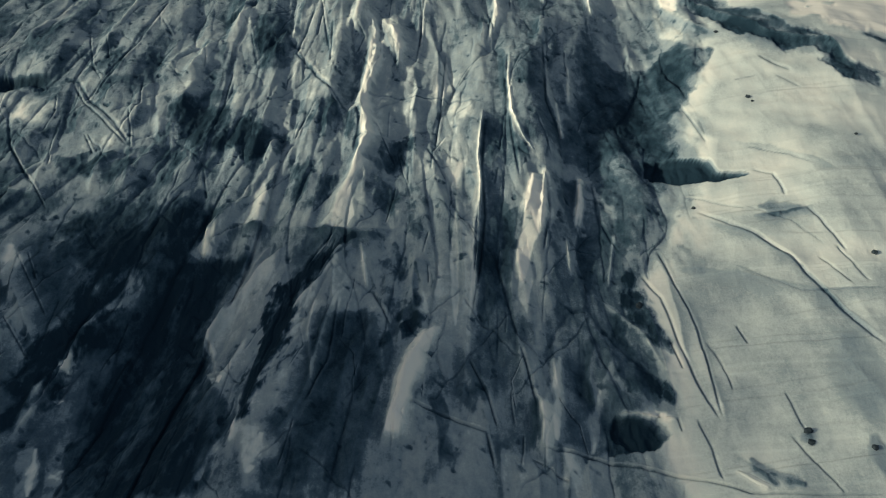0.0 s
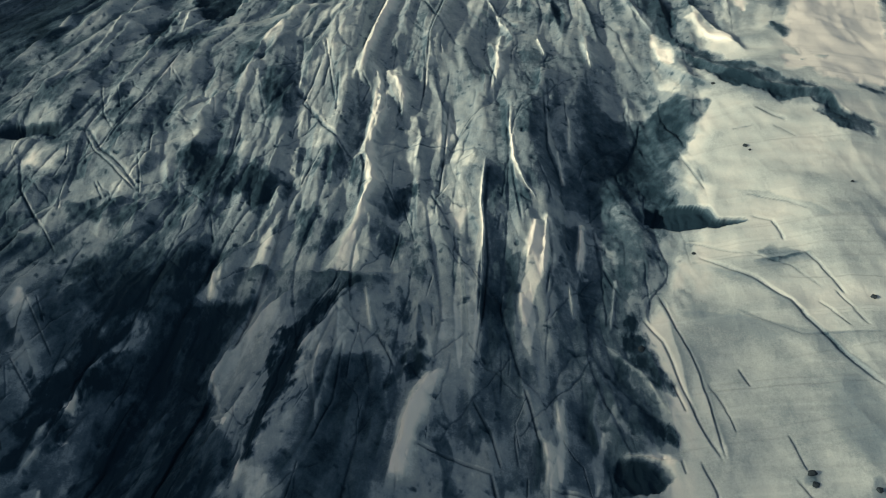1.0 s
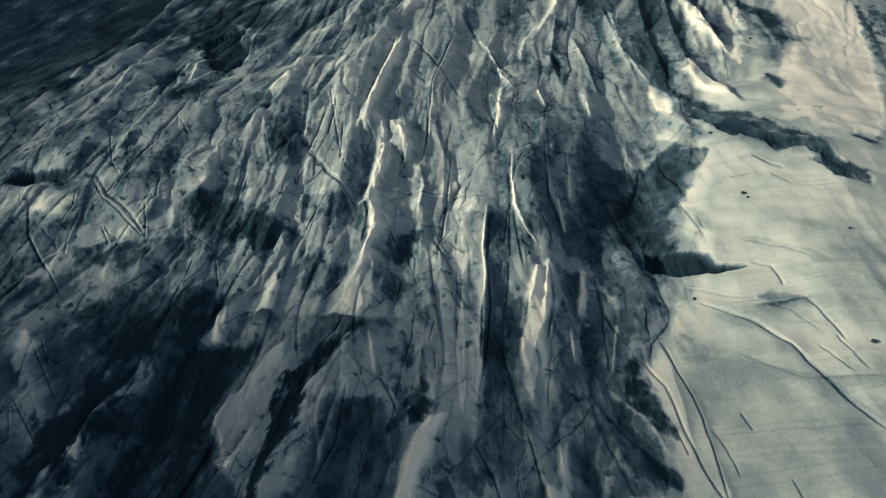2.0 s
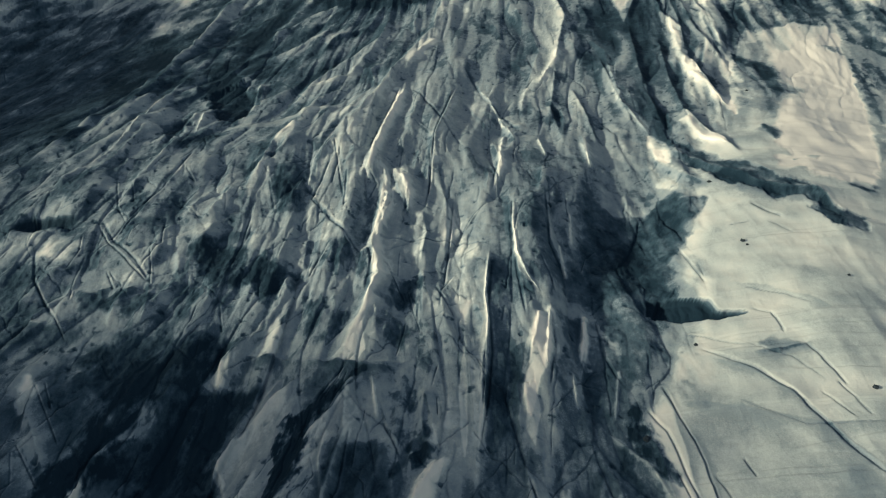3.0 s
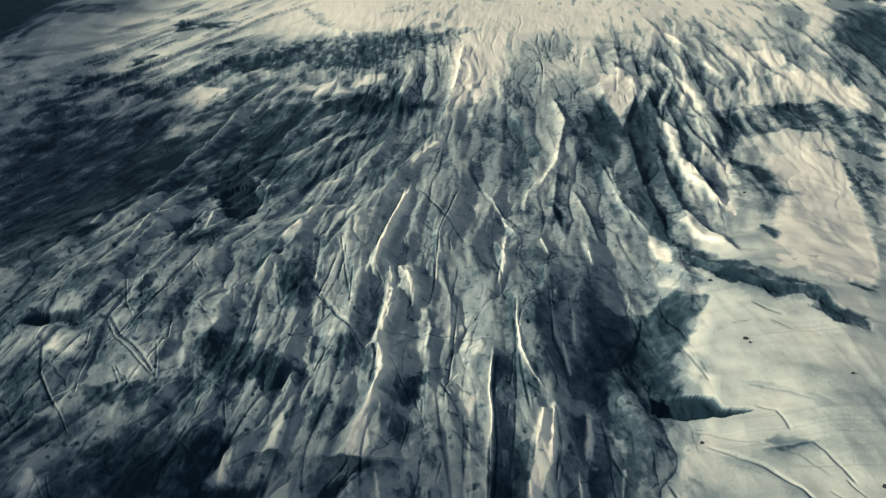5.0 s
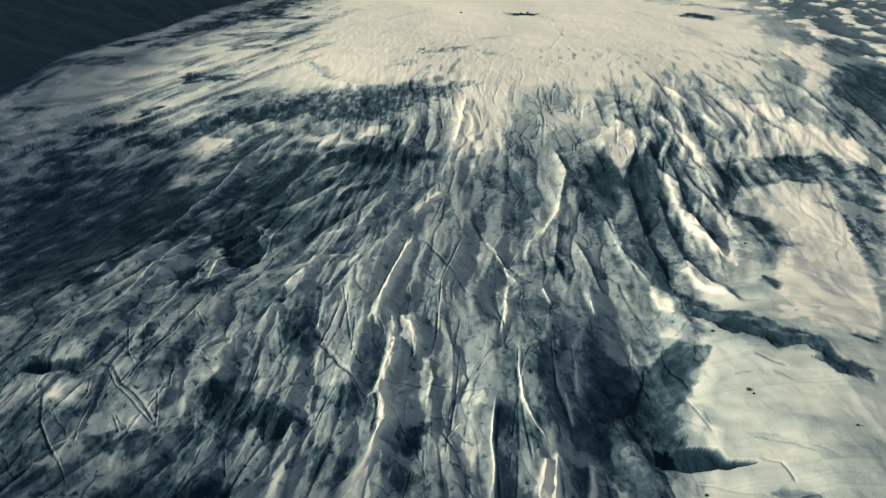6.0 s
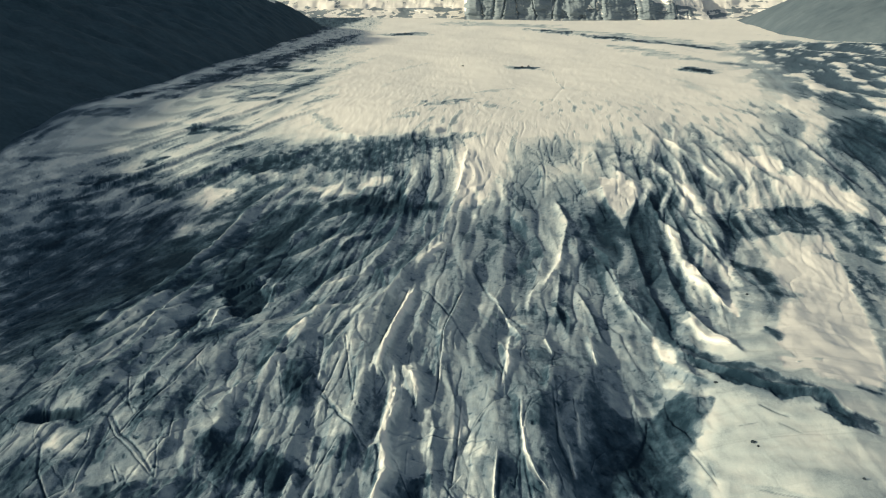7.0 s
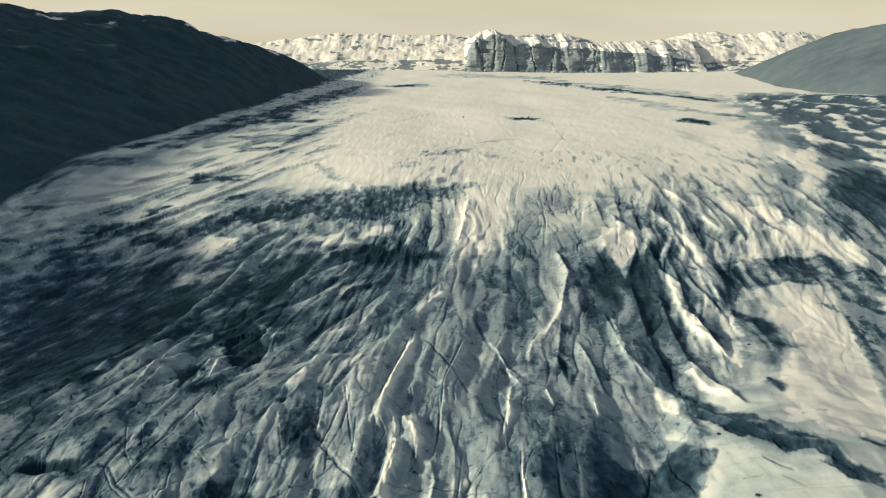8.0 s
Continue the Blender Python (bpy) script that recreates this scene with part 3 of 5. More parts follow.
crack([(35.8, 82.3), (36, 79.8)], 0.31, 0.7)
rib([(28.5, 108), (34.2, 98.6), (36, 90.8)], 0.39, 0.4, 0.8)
ash_and_shade([(34.2, 114.1), (34.1, 103.9), (37.6, 94.5)], 1.83, 0.6)
ash_and_shade([(33.5, 90.5), (35.8, 85.1)], 1.05, 0.7)
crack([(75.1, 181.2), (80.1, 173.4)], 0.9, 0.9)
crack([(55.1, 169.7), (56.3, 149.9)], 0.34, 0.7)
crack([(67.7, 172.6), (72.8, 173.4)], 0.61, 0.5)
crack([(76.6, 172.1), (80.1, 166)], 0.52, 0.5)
ash_and_shade([(45.5, 71.3), (48.9, 69.2)], 1.08, 0.5)
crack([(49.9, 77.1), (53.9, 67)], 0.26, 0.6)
# snow slope turned from the sun, greyed by colour
ash_and_shade([(77.1, 150.2), (80.7, 141.7), (85.2, 134.4)], 5.98, 0.12)
ash_and_shade([(63.2, 93.2), (61.2, 78.9)], 4.04, 0.2)
ash_and_shade([(60.2, 75.3), (59.6, 69.3)], 1.52, 0.35)
ash_and_shade([(43.7, 118.5), (45.9, 111.7)], 3.24, 0.2)
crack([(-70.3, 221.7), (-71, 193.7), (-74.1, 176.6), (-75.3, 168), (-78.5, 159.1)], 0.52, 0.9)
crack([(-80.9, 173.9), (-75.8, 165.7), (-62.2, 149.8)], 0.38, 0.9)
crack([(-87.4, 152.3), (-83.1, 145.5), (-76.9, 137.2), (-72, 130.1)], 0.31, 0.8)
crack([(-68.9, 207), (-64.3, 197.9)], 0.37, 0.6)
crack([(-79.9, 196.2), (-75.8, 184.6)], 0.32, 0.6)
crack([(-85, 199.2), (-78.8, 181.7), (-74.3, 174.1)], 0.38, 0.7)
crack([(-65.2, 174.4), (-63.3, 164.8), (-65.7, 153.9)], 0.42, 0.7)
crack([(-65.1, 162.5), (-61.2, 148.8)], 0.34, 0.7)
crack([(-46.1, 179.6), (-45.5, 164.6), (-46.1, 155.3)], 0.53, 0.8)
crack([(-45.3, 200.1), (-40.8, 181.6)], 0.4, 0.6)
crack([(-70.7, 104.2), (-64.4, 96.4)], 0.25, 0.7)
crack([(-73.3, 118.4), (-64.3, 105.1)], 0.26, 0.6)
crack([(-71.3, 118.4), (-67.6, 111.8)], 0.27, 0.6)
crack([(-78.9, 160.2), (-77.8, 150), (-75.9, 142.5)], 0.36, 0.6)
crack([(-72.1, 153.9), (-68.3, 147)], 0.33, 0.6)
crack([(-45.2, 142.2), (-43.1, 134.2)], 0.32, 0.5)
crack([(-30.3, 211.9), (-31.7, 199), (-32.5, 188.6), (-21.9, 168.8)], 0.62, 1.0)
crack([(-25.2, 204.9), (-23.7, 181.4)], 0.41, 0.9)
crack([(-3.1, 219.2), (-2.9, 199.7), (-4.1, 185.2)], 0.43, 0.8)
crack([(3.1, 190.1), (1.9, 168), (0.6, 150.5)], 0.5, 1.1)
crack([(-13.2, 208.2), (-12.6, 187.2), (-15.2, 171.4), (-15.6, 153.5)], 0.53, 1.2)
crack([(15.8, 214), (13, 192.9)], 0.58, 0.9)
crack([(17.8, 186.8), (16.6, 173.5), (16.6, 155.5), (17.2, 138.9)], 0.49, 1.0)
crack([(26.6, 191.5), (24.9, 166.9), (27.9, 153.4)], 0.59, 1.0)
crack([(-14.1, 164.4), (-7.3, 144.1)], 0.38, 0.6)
crack([(-1.1, 150.4), (2.8, 139.1)], 0.5, 0.9)
crack([(-15.7, 169.5), (1.9, 170), (11.2, 165.9)], 0.7, 0.5)
crack([(-9.8, 107.6), (-6.7, 100)], 0.38, 0.8)
crack([(-15.3, 105.2), (-16, 92.9), (-18.4, 84.3)], 0.37, 0.8)
crack([(13.9, 95.9), (15.6, 85), (15.4, 78)], 0.44, 1.0)
crack([(5.8, 93.3), (8.2, 86.8), (9.5, 80.7)], 0.35, 0.8)
crack([(-2.5, 95.3), (-5.2, 84.4), (-5.7, 76.6)], 0.25, 0.8)
crack([(11.2, 158.5), (9.8, 142.6), (9.9, 128.8), (8.5, 115), (6.6, 102.9)], 0.53, 1.0)
crack([(22.5, 142), (22.2, 130.4), (19.6, 117.6)], 0.54, 1.0)
crack([(31.9, 142.4), (31.8, 129.7), (33.4, 120.8)], 0.45, 0.9)
# left valley's shade, put into the tone
region([(-217.4, 383), (-170.7, 403.8), (-140, 398.6), (-113.8, 341.3), (-94.3, 332.7), (-101.7, 295.8), (-110.5, 253.6), (-115.9, 225.1), (-122.6, 206.2)], 2.93, 0.12)
region([(-86.9, 304.7), (-78.8, 307.7), (-62.6, 263.7), (-63, 241.5), (-78, 263.9)], 1.61, 0.4)
# two shadow bands below the plateau's brink, painted dark
ash_and_shade([(-54.2, 390.3), (-26.8, 391.9), (-10.2, 388.8)], 15.21, 0.62)
region([(-88.3, 515.2), (-57.8, 530.2), (-21.2, 529.1), (13.7, 540.5), (0.7, 507.6), (-25.8, 477.3), (-49.2, 447.2), (-77.6, 469), (-112.4, 449.8), (-124.7, 474.3), (-99.9, 483.2)], 5.5, 0.42)
ash_and_shade([(-68.5, 377), (-75.5, 322.7)], 8.14, 0.5)
ash_and_shade([(-64.6, 303), (-66, 289.2)], 6.78, 0.4)
ash_and_shade([(-100.9, 274.5), (-89.6, 283.6)], 14.13, 0.4)
ash_and_shade([(-115.9, 232.5), (-109.1, 236.9)], 8.04, 0.7)
ash_and_shade([(-177.4, 445.5), (-150.2, 429.6), (-123.2, 468.3)], 8.01, 0.5)
region([(37.2, 478.1), (49.4, 467.9), (45.4, 397.6), (31.4, 305.2), (30.6, 256.6), (24, 245.2), (22.5, 303.6), (25.8, 396)], 2.48, 0.08)
region([(71.7, 372.2), (101.3, 410.4), (78.5, 255), (65.7, 220.3), (56, 235.6), (53.6, 307.7)], 2.44, 0.2)
ash_and_shade([(57.9, 407.8), (58.5, 338.2)], 5.91, 0.3)
ash_and_shade([(104.1, 499), (107.6, 452.1)], 9.62, 0.25)
ash_and_shade([(19.4, 376.9), (24.6, 334.5)], 5.38, 0.25)
ash_and_shade([(35.7, 268.5), (36.6, 232.5)], 3.67, 0.25)
# crevasse and the hollow beyond it, their shaded floors painted dark
region([(68.4, 227.7), (74.8, 219), (80.9, 204.6), (87, 193.6), (93, 191), (93.2, 182), (95.3, 175.1), (101, 173.7), (97, 165.9), (89.8, 169), (89, 178.2), (88.3, 183.4), (81.6, 183.5), (73.4, 195.5), (67.9, 211.3)], 1.3, 0.55, 0.5)
region([(126.5, 371.8), (147.1, 393.4), (185.7, 400.1), (192.7, 390.9), (200.1, 368.6), (172.1, 312.7), (166.9, 334.5), (167.9, 358.7), (125.5, 345.3)], 3.2, 0.45)
ash_and_shade([(112.5, 313.2), (120.5, 277.4), (114, 252)], 5.62, 0.55)
ash_and_shade([(147, 321), (154.8, 325.7)], 6.15, 0.6)
ash_and_shade([(96.3, 234.1), (95.8, 221.8)], 2.3, 0.6)
ash_and_shade([(94.8, 205.8), (102.3, 209)], 1.89, 0.6)
ash_and_shade([(102.1, 276), (120.6, 268)], 8.73, 0.5)
ash_and_shade([(163.2, 312), (151.6, 272.4)], 3.41, 0.5)
ash_and_shade([(156.2, 311.2), (137, 243.6)], 2.35, 0.5)
ash_and_shade([(104.1, 190.4), (109.7, 190.7)], 4.39, 0.6)
ash_and_shade([(-173.4, 561.2), (-147.4, 582.2)], 14.59, 0.55)
ash_and_shade([(-208.9, 453.1), (-162.9, 458.9)], 5.85, 0.5)
ash_and_shade([(-181.1, 473.7), (-172.5, 498.6)], 4.03, 0.6)
ash_and_shade([(-274.7, 720.4), (-250.5, 927.6), (-230.9, 1440.4), (-220.2, 2074.9)], 28.42, 0.5)
ash_and_shade([(-175.3, 760.5), (-136.5, 843.3)], 43.95, 0.35)
ash_and_shade([(-101, 618.5), (-74.9, 549.3)], 5.93, 0.45)
ash_and_shade([(-141.2, 512.2), (-128.9, 520.4)], 7.19, 0.5)
ash_and_shade([(-150.9, 694.2), (-136.5, 1017.2), (-102.4, 1282.7)], 7.57, 0.4)
ash_and_shade([(217.3, 2700.8), (299.6, 2238.7), (385.8, 1922.5), (440.3, 1644.6), (467.6, 1485)], 35.88, 0.8)
ash_and_shade([(83.1, 1060.1), (104.2, 1080.5)], 20.99, 0.8)
ash_and_shade([(311.8, 1114.8), (310.6, 1011.4)], 15.35, 0.7)
ash_and_shade([(-133.9, 2025.7), (-78.7, 2184.5)], 40.68, 0.6)
ash_and_shade([(-17.1, 650.7), (18, 722.3)], 13.31, 0.45)
ash_and_shade([(-73.4, 999.9), (-23.1, 1196.4)], 5.65, 0.4)
ash_and_shade([(24.5, 774.2), (62.1, 822.4)], 6.4, 0.5)
ash_and_shade([(124.4, 1047.5), (113.2, 898.7), (110.8, 811.2)], 1.55, 0.45)
ash_and_shade([(-39.5, 586.5), (-24.3, 610.1)], 9.37, 0.4)
ash_and_shade([(-19.1, 521.7), (-14.8, 562.4)], 2.17, 0.4)
rib([(94.2, 456.1), (98.5, 438.4), (94.9, 410)], 3.47, 0.7, 2.5)
# sunlit left face of the peak, put in as paler ice
region([(81.1, 444.1), (100.1, 438.5), (95.5, 410.1), (79.6, 372.5), (79.6, 409.1)], 1.76, -0.6)
region([(6.1, 521), (40, 545.5), (25.5, 445), (9.8, 366.8), (0.8, 403.8)], 3.76, -0.3)
rib([(100.7, 373), (88.7, 291.9), (92, 251.6)], 1.92, 0.6, 2.5)
rib([(119, 488.7), (124.6, 411.7), (107.7, 305.2)], 3.05, 0.6, 2.5)
rib([(140.8, 551.4), (148.9, 433.9)], 3.46, 0.5, 2.5)
rib([(62.5, 308), (59, 258.7), (62.6, 234.5)], 1.36, 0.5, 2.5)
clean([(185.4, 458.8), (198.1, 415.5), (201, 393.9)], 10.18, 0.7)
clean([(174.2, 502.7), (185.7, 477.2)], 16.67, 0.7)
rib([(75.6, 244.7), (76.2, 228.9), (81.4, 219.8)], 1.69, 0.6, 2.0)
clean([(62.4, 233.7), (63.1, 213.6)], 2.46, 0.6)
region([(132.5, 318.9), (165, 346.2), (137.4, 258.5), (124, 218.3), (108.8, 188.9), (95.5, 193.6), (95.7, 219.5)], 2.06, -0.7)
clean([(92.1, 206.6), (97.3, 201)], 5.66, 0.5)
clean([(92.4, 270.4), (91.8, 245.7)], 2.48, 0.5)
rib([(-117.3, 196.4), (-112.7, 225.6), (-101.4, 301.6), (-96.9, 329.2), (-98.4, 402.4)], 1.96, 0.6, 4.0)
rib([(-103.3, 186.4), (-93.1, 210.4), (-91.6, 270.3)], 1.2, 0.3, 2.5)
rib([(-62.5, 282.3), (-60.4, 253.9)], 0.85, 0.5, 2.0)
rib([(-74.8, 252.1), (-73.1, 233.3)], 1.01, 0.4, 2.0)
rib([(-60.7, 239), (-46, 245.7), (-34.5, 254.9)], 2.54, 0.4, 2.5)
rib([(-48.5, 222.1), (-44.2, 240.4)], 1.81, 0.5, 2.5)
rib([(-53.3, 404.6), (-62.8, 374.9), (-68.1, 332.5)], 2.56, 0.4, 2.5)
rib([(-22.7, 329.7), (-32.1, 284.9), (-44.9, 273.9)], 2.66, 0.4, 2.5)
rib([(-22.8, 298), (-26.5, 291.1)], 1.75, 0.4, 1.5)
rib([(-27.4, 248.8), (-32.2, 229.6), (-34.8, 212.9), (-34.3, 194.6)], 0.82, 0.4, 2.0)
rib([(-12, 271.2), (-17.8, 229.2), (-20.8, 198)], 1.68, 0.7, 2.5)
crack([(-14, 271.1), (-20.5, 220.5)], 0.6, 1.2)
crack([(5.1, 273.8), (-1.8, 231.1), (-3.3, 190.4)], 0.52, 1.2)
crack([(-9.1, 271.5), (6.4, 222.2)], 0.69, 1.0)
crack([(-30.8, 225.1), (-24.5, 188.2)], 0.45, 1.0)
rib([(19, 237.3), (14.3, 191.5)], 1.1, 0.5, 2.0)
rib([(12.7, 275.4), (21.9, 230.5)], 0.7, 0.4, 1.5)
rib([(46.7, 321.8), (34.1, 279.8)], 1.86, 0.5, 2.5)
rib([(29.9, 279), (25.8, 255.8)], 1.55, 0.5, 2.0)
rib([(41.2, 229.3), (42, 212.7)], 0.79, 0.5, 1.5)
rib([(28.7, 230.7), (29.5, 216.6)], 0.57, 0.5, 1.5)
rib([(11.1, 500.9), (3.6, 403.9)], 1.92, 0.4, 2.5)
rib([(-12.1, 297.9), (-1.6, 330.2)], 2.65, 0.5, 2.5)
clean([(19.5, 547.2), (65.3, 590.3), (121.2, 608)], 48.66, 0.3)
clean([(20.1, 466), (28.4, 501.4)], 7.75, 0.25)
clean([(-70.7, 425.1), (-51.5, 414.3)], 9.9, 0.4)
clean([(-46.8, 424.2), (-33.3, 444.4)], 9.82, 0.4)
clean([(-130.4, 414.2), (-111, 418.8)], 21.16, 0.3)
clean([(-110.8, 356.5), (-122.2, 368.4)], 10.91, 0.3)

# crests: lit side paled, other side darkened as shade with some grit
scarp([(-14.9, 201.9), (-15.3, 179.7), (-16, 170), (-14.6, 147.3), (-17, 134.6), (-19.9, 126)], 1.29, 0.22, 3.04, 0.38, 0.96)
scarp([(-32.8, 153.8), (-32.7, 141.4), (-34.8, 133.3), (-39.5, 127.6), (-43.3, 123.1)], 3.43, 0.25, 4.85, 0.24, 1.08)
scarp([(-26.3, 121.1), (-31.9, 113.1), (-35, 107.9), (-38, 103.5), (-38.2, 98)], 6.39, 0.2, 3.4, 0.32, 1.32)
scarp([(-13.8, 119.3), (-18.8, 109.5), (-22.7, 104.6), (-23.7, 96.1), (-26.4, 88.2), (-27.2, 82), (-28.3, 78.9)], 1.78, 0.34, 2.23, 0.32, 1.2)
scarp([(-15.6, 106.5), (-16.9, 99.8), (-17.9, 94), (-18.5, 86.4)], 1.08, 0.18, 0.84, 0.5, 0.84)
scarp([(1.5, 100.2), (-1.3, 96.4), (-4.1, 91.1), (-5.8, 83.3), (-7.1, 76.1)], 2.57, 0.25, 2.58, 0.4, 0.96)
# thin crests that would catch the sun, paled strongly
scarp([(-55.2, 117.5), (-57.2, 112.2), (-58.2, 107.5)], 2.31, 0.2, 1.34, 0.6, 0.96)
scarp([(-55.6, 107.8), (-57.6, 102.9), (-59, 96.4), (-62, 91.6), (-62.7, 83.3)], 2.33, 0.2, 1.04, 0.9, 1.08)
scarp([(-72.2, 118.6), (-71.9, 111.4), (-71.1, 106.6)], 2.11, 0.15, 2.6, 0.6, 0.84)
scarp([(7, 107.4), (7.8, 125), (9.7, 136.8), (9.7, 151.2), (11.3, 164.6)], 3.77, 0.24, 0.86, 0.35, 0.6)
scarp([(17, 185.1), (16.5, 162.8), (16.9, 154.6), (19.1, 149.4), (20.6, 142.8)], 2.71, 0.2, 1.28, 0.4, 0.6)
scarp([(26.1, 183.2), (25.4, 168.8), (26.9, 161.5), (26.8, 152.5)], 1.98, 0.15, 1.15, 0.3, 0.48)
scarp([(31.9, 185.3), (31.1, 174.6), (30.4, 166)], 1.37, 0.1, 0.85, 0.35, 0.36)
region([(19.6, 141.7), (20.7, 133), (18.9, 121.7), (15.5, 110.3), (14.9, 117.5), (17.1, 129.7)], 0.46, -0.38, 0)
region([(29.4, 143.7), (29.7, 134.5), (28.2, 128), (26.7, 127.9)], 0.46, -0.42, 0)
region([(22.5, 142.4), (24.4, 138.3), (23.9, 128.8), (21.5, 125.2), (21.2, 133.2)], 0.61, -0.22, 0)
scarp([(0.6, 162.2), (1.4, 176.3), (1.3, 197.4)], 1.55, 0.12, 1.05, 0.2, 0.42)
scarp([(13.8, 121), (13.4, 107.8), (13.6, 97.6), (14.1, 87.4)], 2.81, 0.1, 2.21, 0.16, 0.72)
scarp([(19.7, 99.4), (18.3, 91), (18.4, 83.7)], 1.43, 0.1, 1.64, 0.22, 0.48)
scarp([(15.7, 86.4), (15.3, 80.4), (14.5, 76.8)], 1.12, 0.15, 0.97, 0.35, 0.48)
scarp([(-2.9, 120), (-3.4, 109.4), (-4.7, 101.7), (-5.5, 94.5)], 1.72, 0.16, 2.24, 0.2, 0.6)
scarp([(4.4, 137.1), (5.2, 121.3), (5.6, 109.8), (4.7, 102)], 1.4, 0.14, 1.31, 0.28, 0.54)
# edge of the mountain's cast shadow, darkened on the near side
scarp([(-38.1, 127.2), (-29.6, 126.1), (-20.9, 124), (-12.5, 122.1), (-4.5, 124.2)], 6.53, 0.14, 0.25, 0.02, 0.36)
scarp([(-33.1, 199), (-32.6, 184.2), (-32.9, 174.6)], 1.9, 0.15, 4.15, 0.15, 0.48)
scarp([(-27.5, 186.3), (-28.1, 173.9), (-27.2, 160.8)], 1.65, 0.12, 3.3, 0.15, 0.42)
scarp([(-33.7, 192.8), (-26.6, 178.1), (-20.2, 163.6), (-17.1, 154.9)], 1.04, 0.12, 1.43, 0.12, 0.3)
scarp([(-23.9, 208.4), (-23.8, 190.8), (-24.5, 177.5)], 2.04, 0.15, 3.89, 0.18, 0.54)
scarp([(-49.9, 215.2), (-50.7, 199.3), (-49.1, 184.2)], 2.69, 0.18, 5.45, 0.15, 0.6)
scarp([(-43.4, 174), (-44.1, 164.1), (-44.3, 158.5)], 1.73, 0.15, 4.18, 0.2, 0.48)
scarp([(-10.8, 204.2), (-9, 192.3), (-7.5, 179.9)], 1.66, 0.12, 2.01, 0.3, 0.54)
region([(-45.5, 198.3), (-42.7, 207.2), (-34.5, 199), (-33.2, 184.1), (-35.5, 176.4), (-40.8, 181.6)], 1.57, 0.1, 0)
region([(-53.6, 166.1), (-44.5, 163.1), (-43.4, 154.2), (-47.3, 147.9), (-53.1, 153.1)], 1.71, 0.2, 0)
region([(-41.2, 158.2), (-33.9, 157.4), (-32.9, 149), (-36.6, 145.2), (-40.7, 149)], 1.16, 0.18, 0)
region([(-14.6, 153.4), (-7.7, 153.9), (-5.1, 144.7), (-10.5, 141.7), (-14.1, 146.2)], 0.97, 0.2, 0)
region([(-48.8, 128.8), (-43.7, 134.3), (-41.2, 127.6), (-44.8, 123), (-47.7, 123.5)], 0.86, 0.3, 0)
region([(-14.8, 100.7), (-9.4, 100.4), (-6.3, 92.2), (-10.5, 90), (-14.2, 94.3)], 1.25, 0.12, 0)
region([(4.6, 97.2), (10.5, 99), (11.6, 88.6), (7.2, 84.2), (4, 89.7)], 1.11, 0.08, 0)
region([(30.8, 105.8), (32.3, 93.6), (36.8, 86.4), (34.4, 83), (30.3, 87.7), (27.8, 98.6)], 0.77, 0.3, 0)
# lower hollow's shade deepened in colour
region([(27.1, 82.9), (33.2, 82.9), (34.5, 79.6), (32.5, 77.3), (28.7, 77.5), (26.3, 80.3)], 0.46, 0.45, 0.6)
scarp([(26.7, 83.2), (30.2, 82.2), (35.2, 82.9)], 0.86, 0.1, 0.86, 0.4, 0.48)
# same hollow, more of its shade put into the tone
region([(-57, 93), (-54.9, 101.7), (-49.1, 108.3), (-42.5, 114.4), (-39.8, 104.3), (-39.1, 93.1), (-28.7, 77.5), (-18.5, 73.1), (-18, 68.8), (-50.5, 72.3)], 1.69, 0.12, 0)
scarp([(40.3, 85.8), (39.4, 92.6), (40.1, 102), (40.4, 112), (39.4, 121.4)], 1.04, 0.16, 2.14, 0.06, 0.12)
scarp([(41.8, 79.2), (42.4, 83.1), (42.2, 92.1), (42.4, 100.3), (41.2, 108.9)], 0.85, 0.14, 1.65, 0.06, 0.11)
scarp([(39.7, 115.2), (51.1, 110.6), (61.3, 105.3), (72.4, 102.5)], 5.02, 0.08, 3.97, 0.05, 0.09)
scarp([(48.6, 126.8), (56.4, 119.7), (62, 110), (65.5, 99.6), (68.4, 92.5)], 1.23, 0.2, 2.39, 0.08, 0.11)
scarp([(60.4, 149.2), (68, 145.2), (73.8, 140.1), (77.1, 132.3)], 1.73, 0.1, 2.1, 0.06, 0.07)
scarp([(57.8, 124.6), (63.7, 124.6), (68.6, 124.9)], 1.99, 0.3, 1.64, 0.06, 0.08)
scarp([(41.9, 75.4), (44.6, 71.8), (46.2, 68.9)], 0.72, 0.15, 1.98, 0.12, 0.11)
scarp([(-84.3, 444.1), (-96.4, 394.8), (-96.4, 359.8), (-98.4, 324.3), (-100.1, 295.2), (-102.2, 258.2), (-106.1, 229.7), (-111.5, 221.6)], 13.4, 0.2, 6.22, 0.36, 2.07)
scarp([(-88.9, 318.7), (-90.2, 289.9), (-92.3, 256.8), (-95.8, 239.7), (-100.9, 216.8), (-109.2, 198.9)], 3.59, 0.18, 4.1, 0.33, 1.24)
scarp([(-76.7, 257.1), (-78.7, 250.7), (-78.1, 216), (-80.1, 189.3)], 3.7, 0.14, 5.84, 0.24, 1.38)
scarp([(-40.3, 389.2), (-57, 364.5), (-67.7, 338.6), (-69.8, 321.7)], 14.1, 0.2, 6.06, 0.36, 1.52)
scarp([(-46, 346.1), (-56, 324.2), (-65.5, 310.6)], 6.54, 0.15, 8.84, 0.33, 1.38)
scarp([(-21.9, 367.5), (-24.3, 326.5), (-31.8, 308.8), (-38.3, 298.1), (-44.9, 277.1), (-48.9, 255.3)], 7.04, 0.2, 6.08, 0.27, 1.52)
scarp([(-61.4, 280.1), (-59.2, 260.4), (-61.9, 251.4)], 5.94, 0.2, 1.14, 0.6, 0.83)
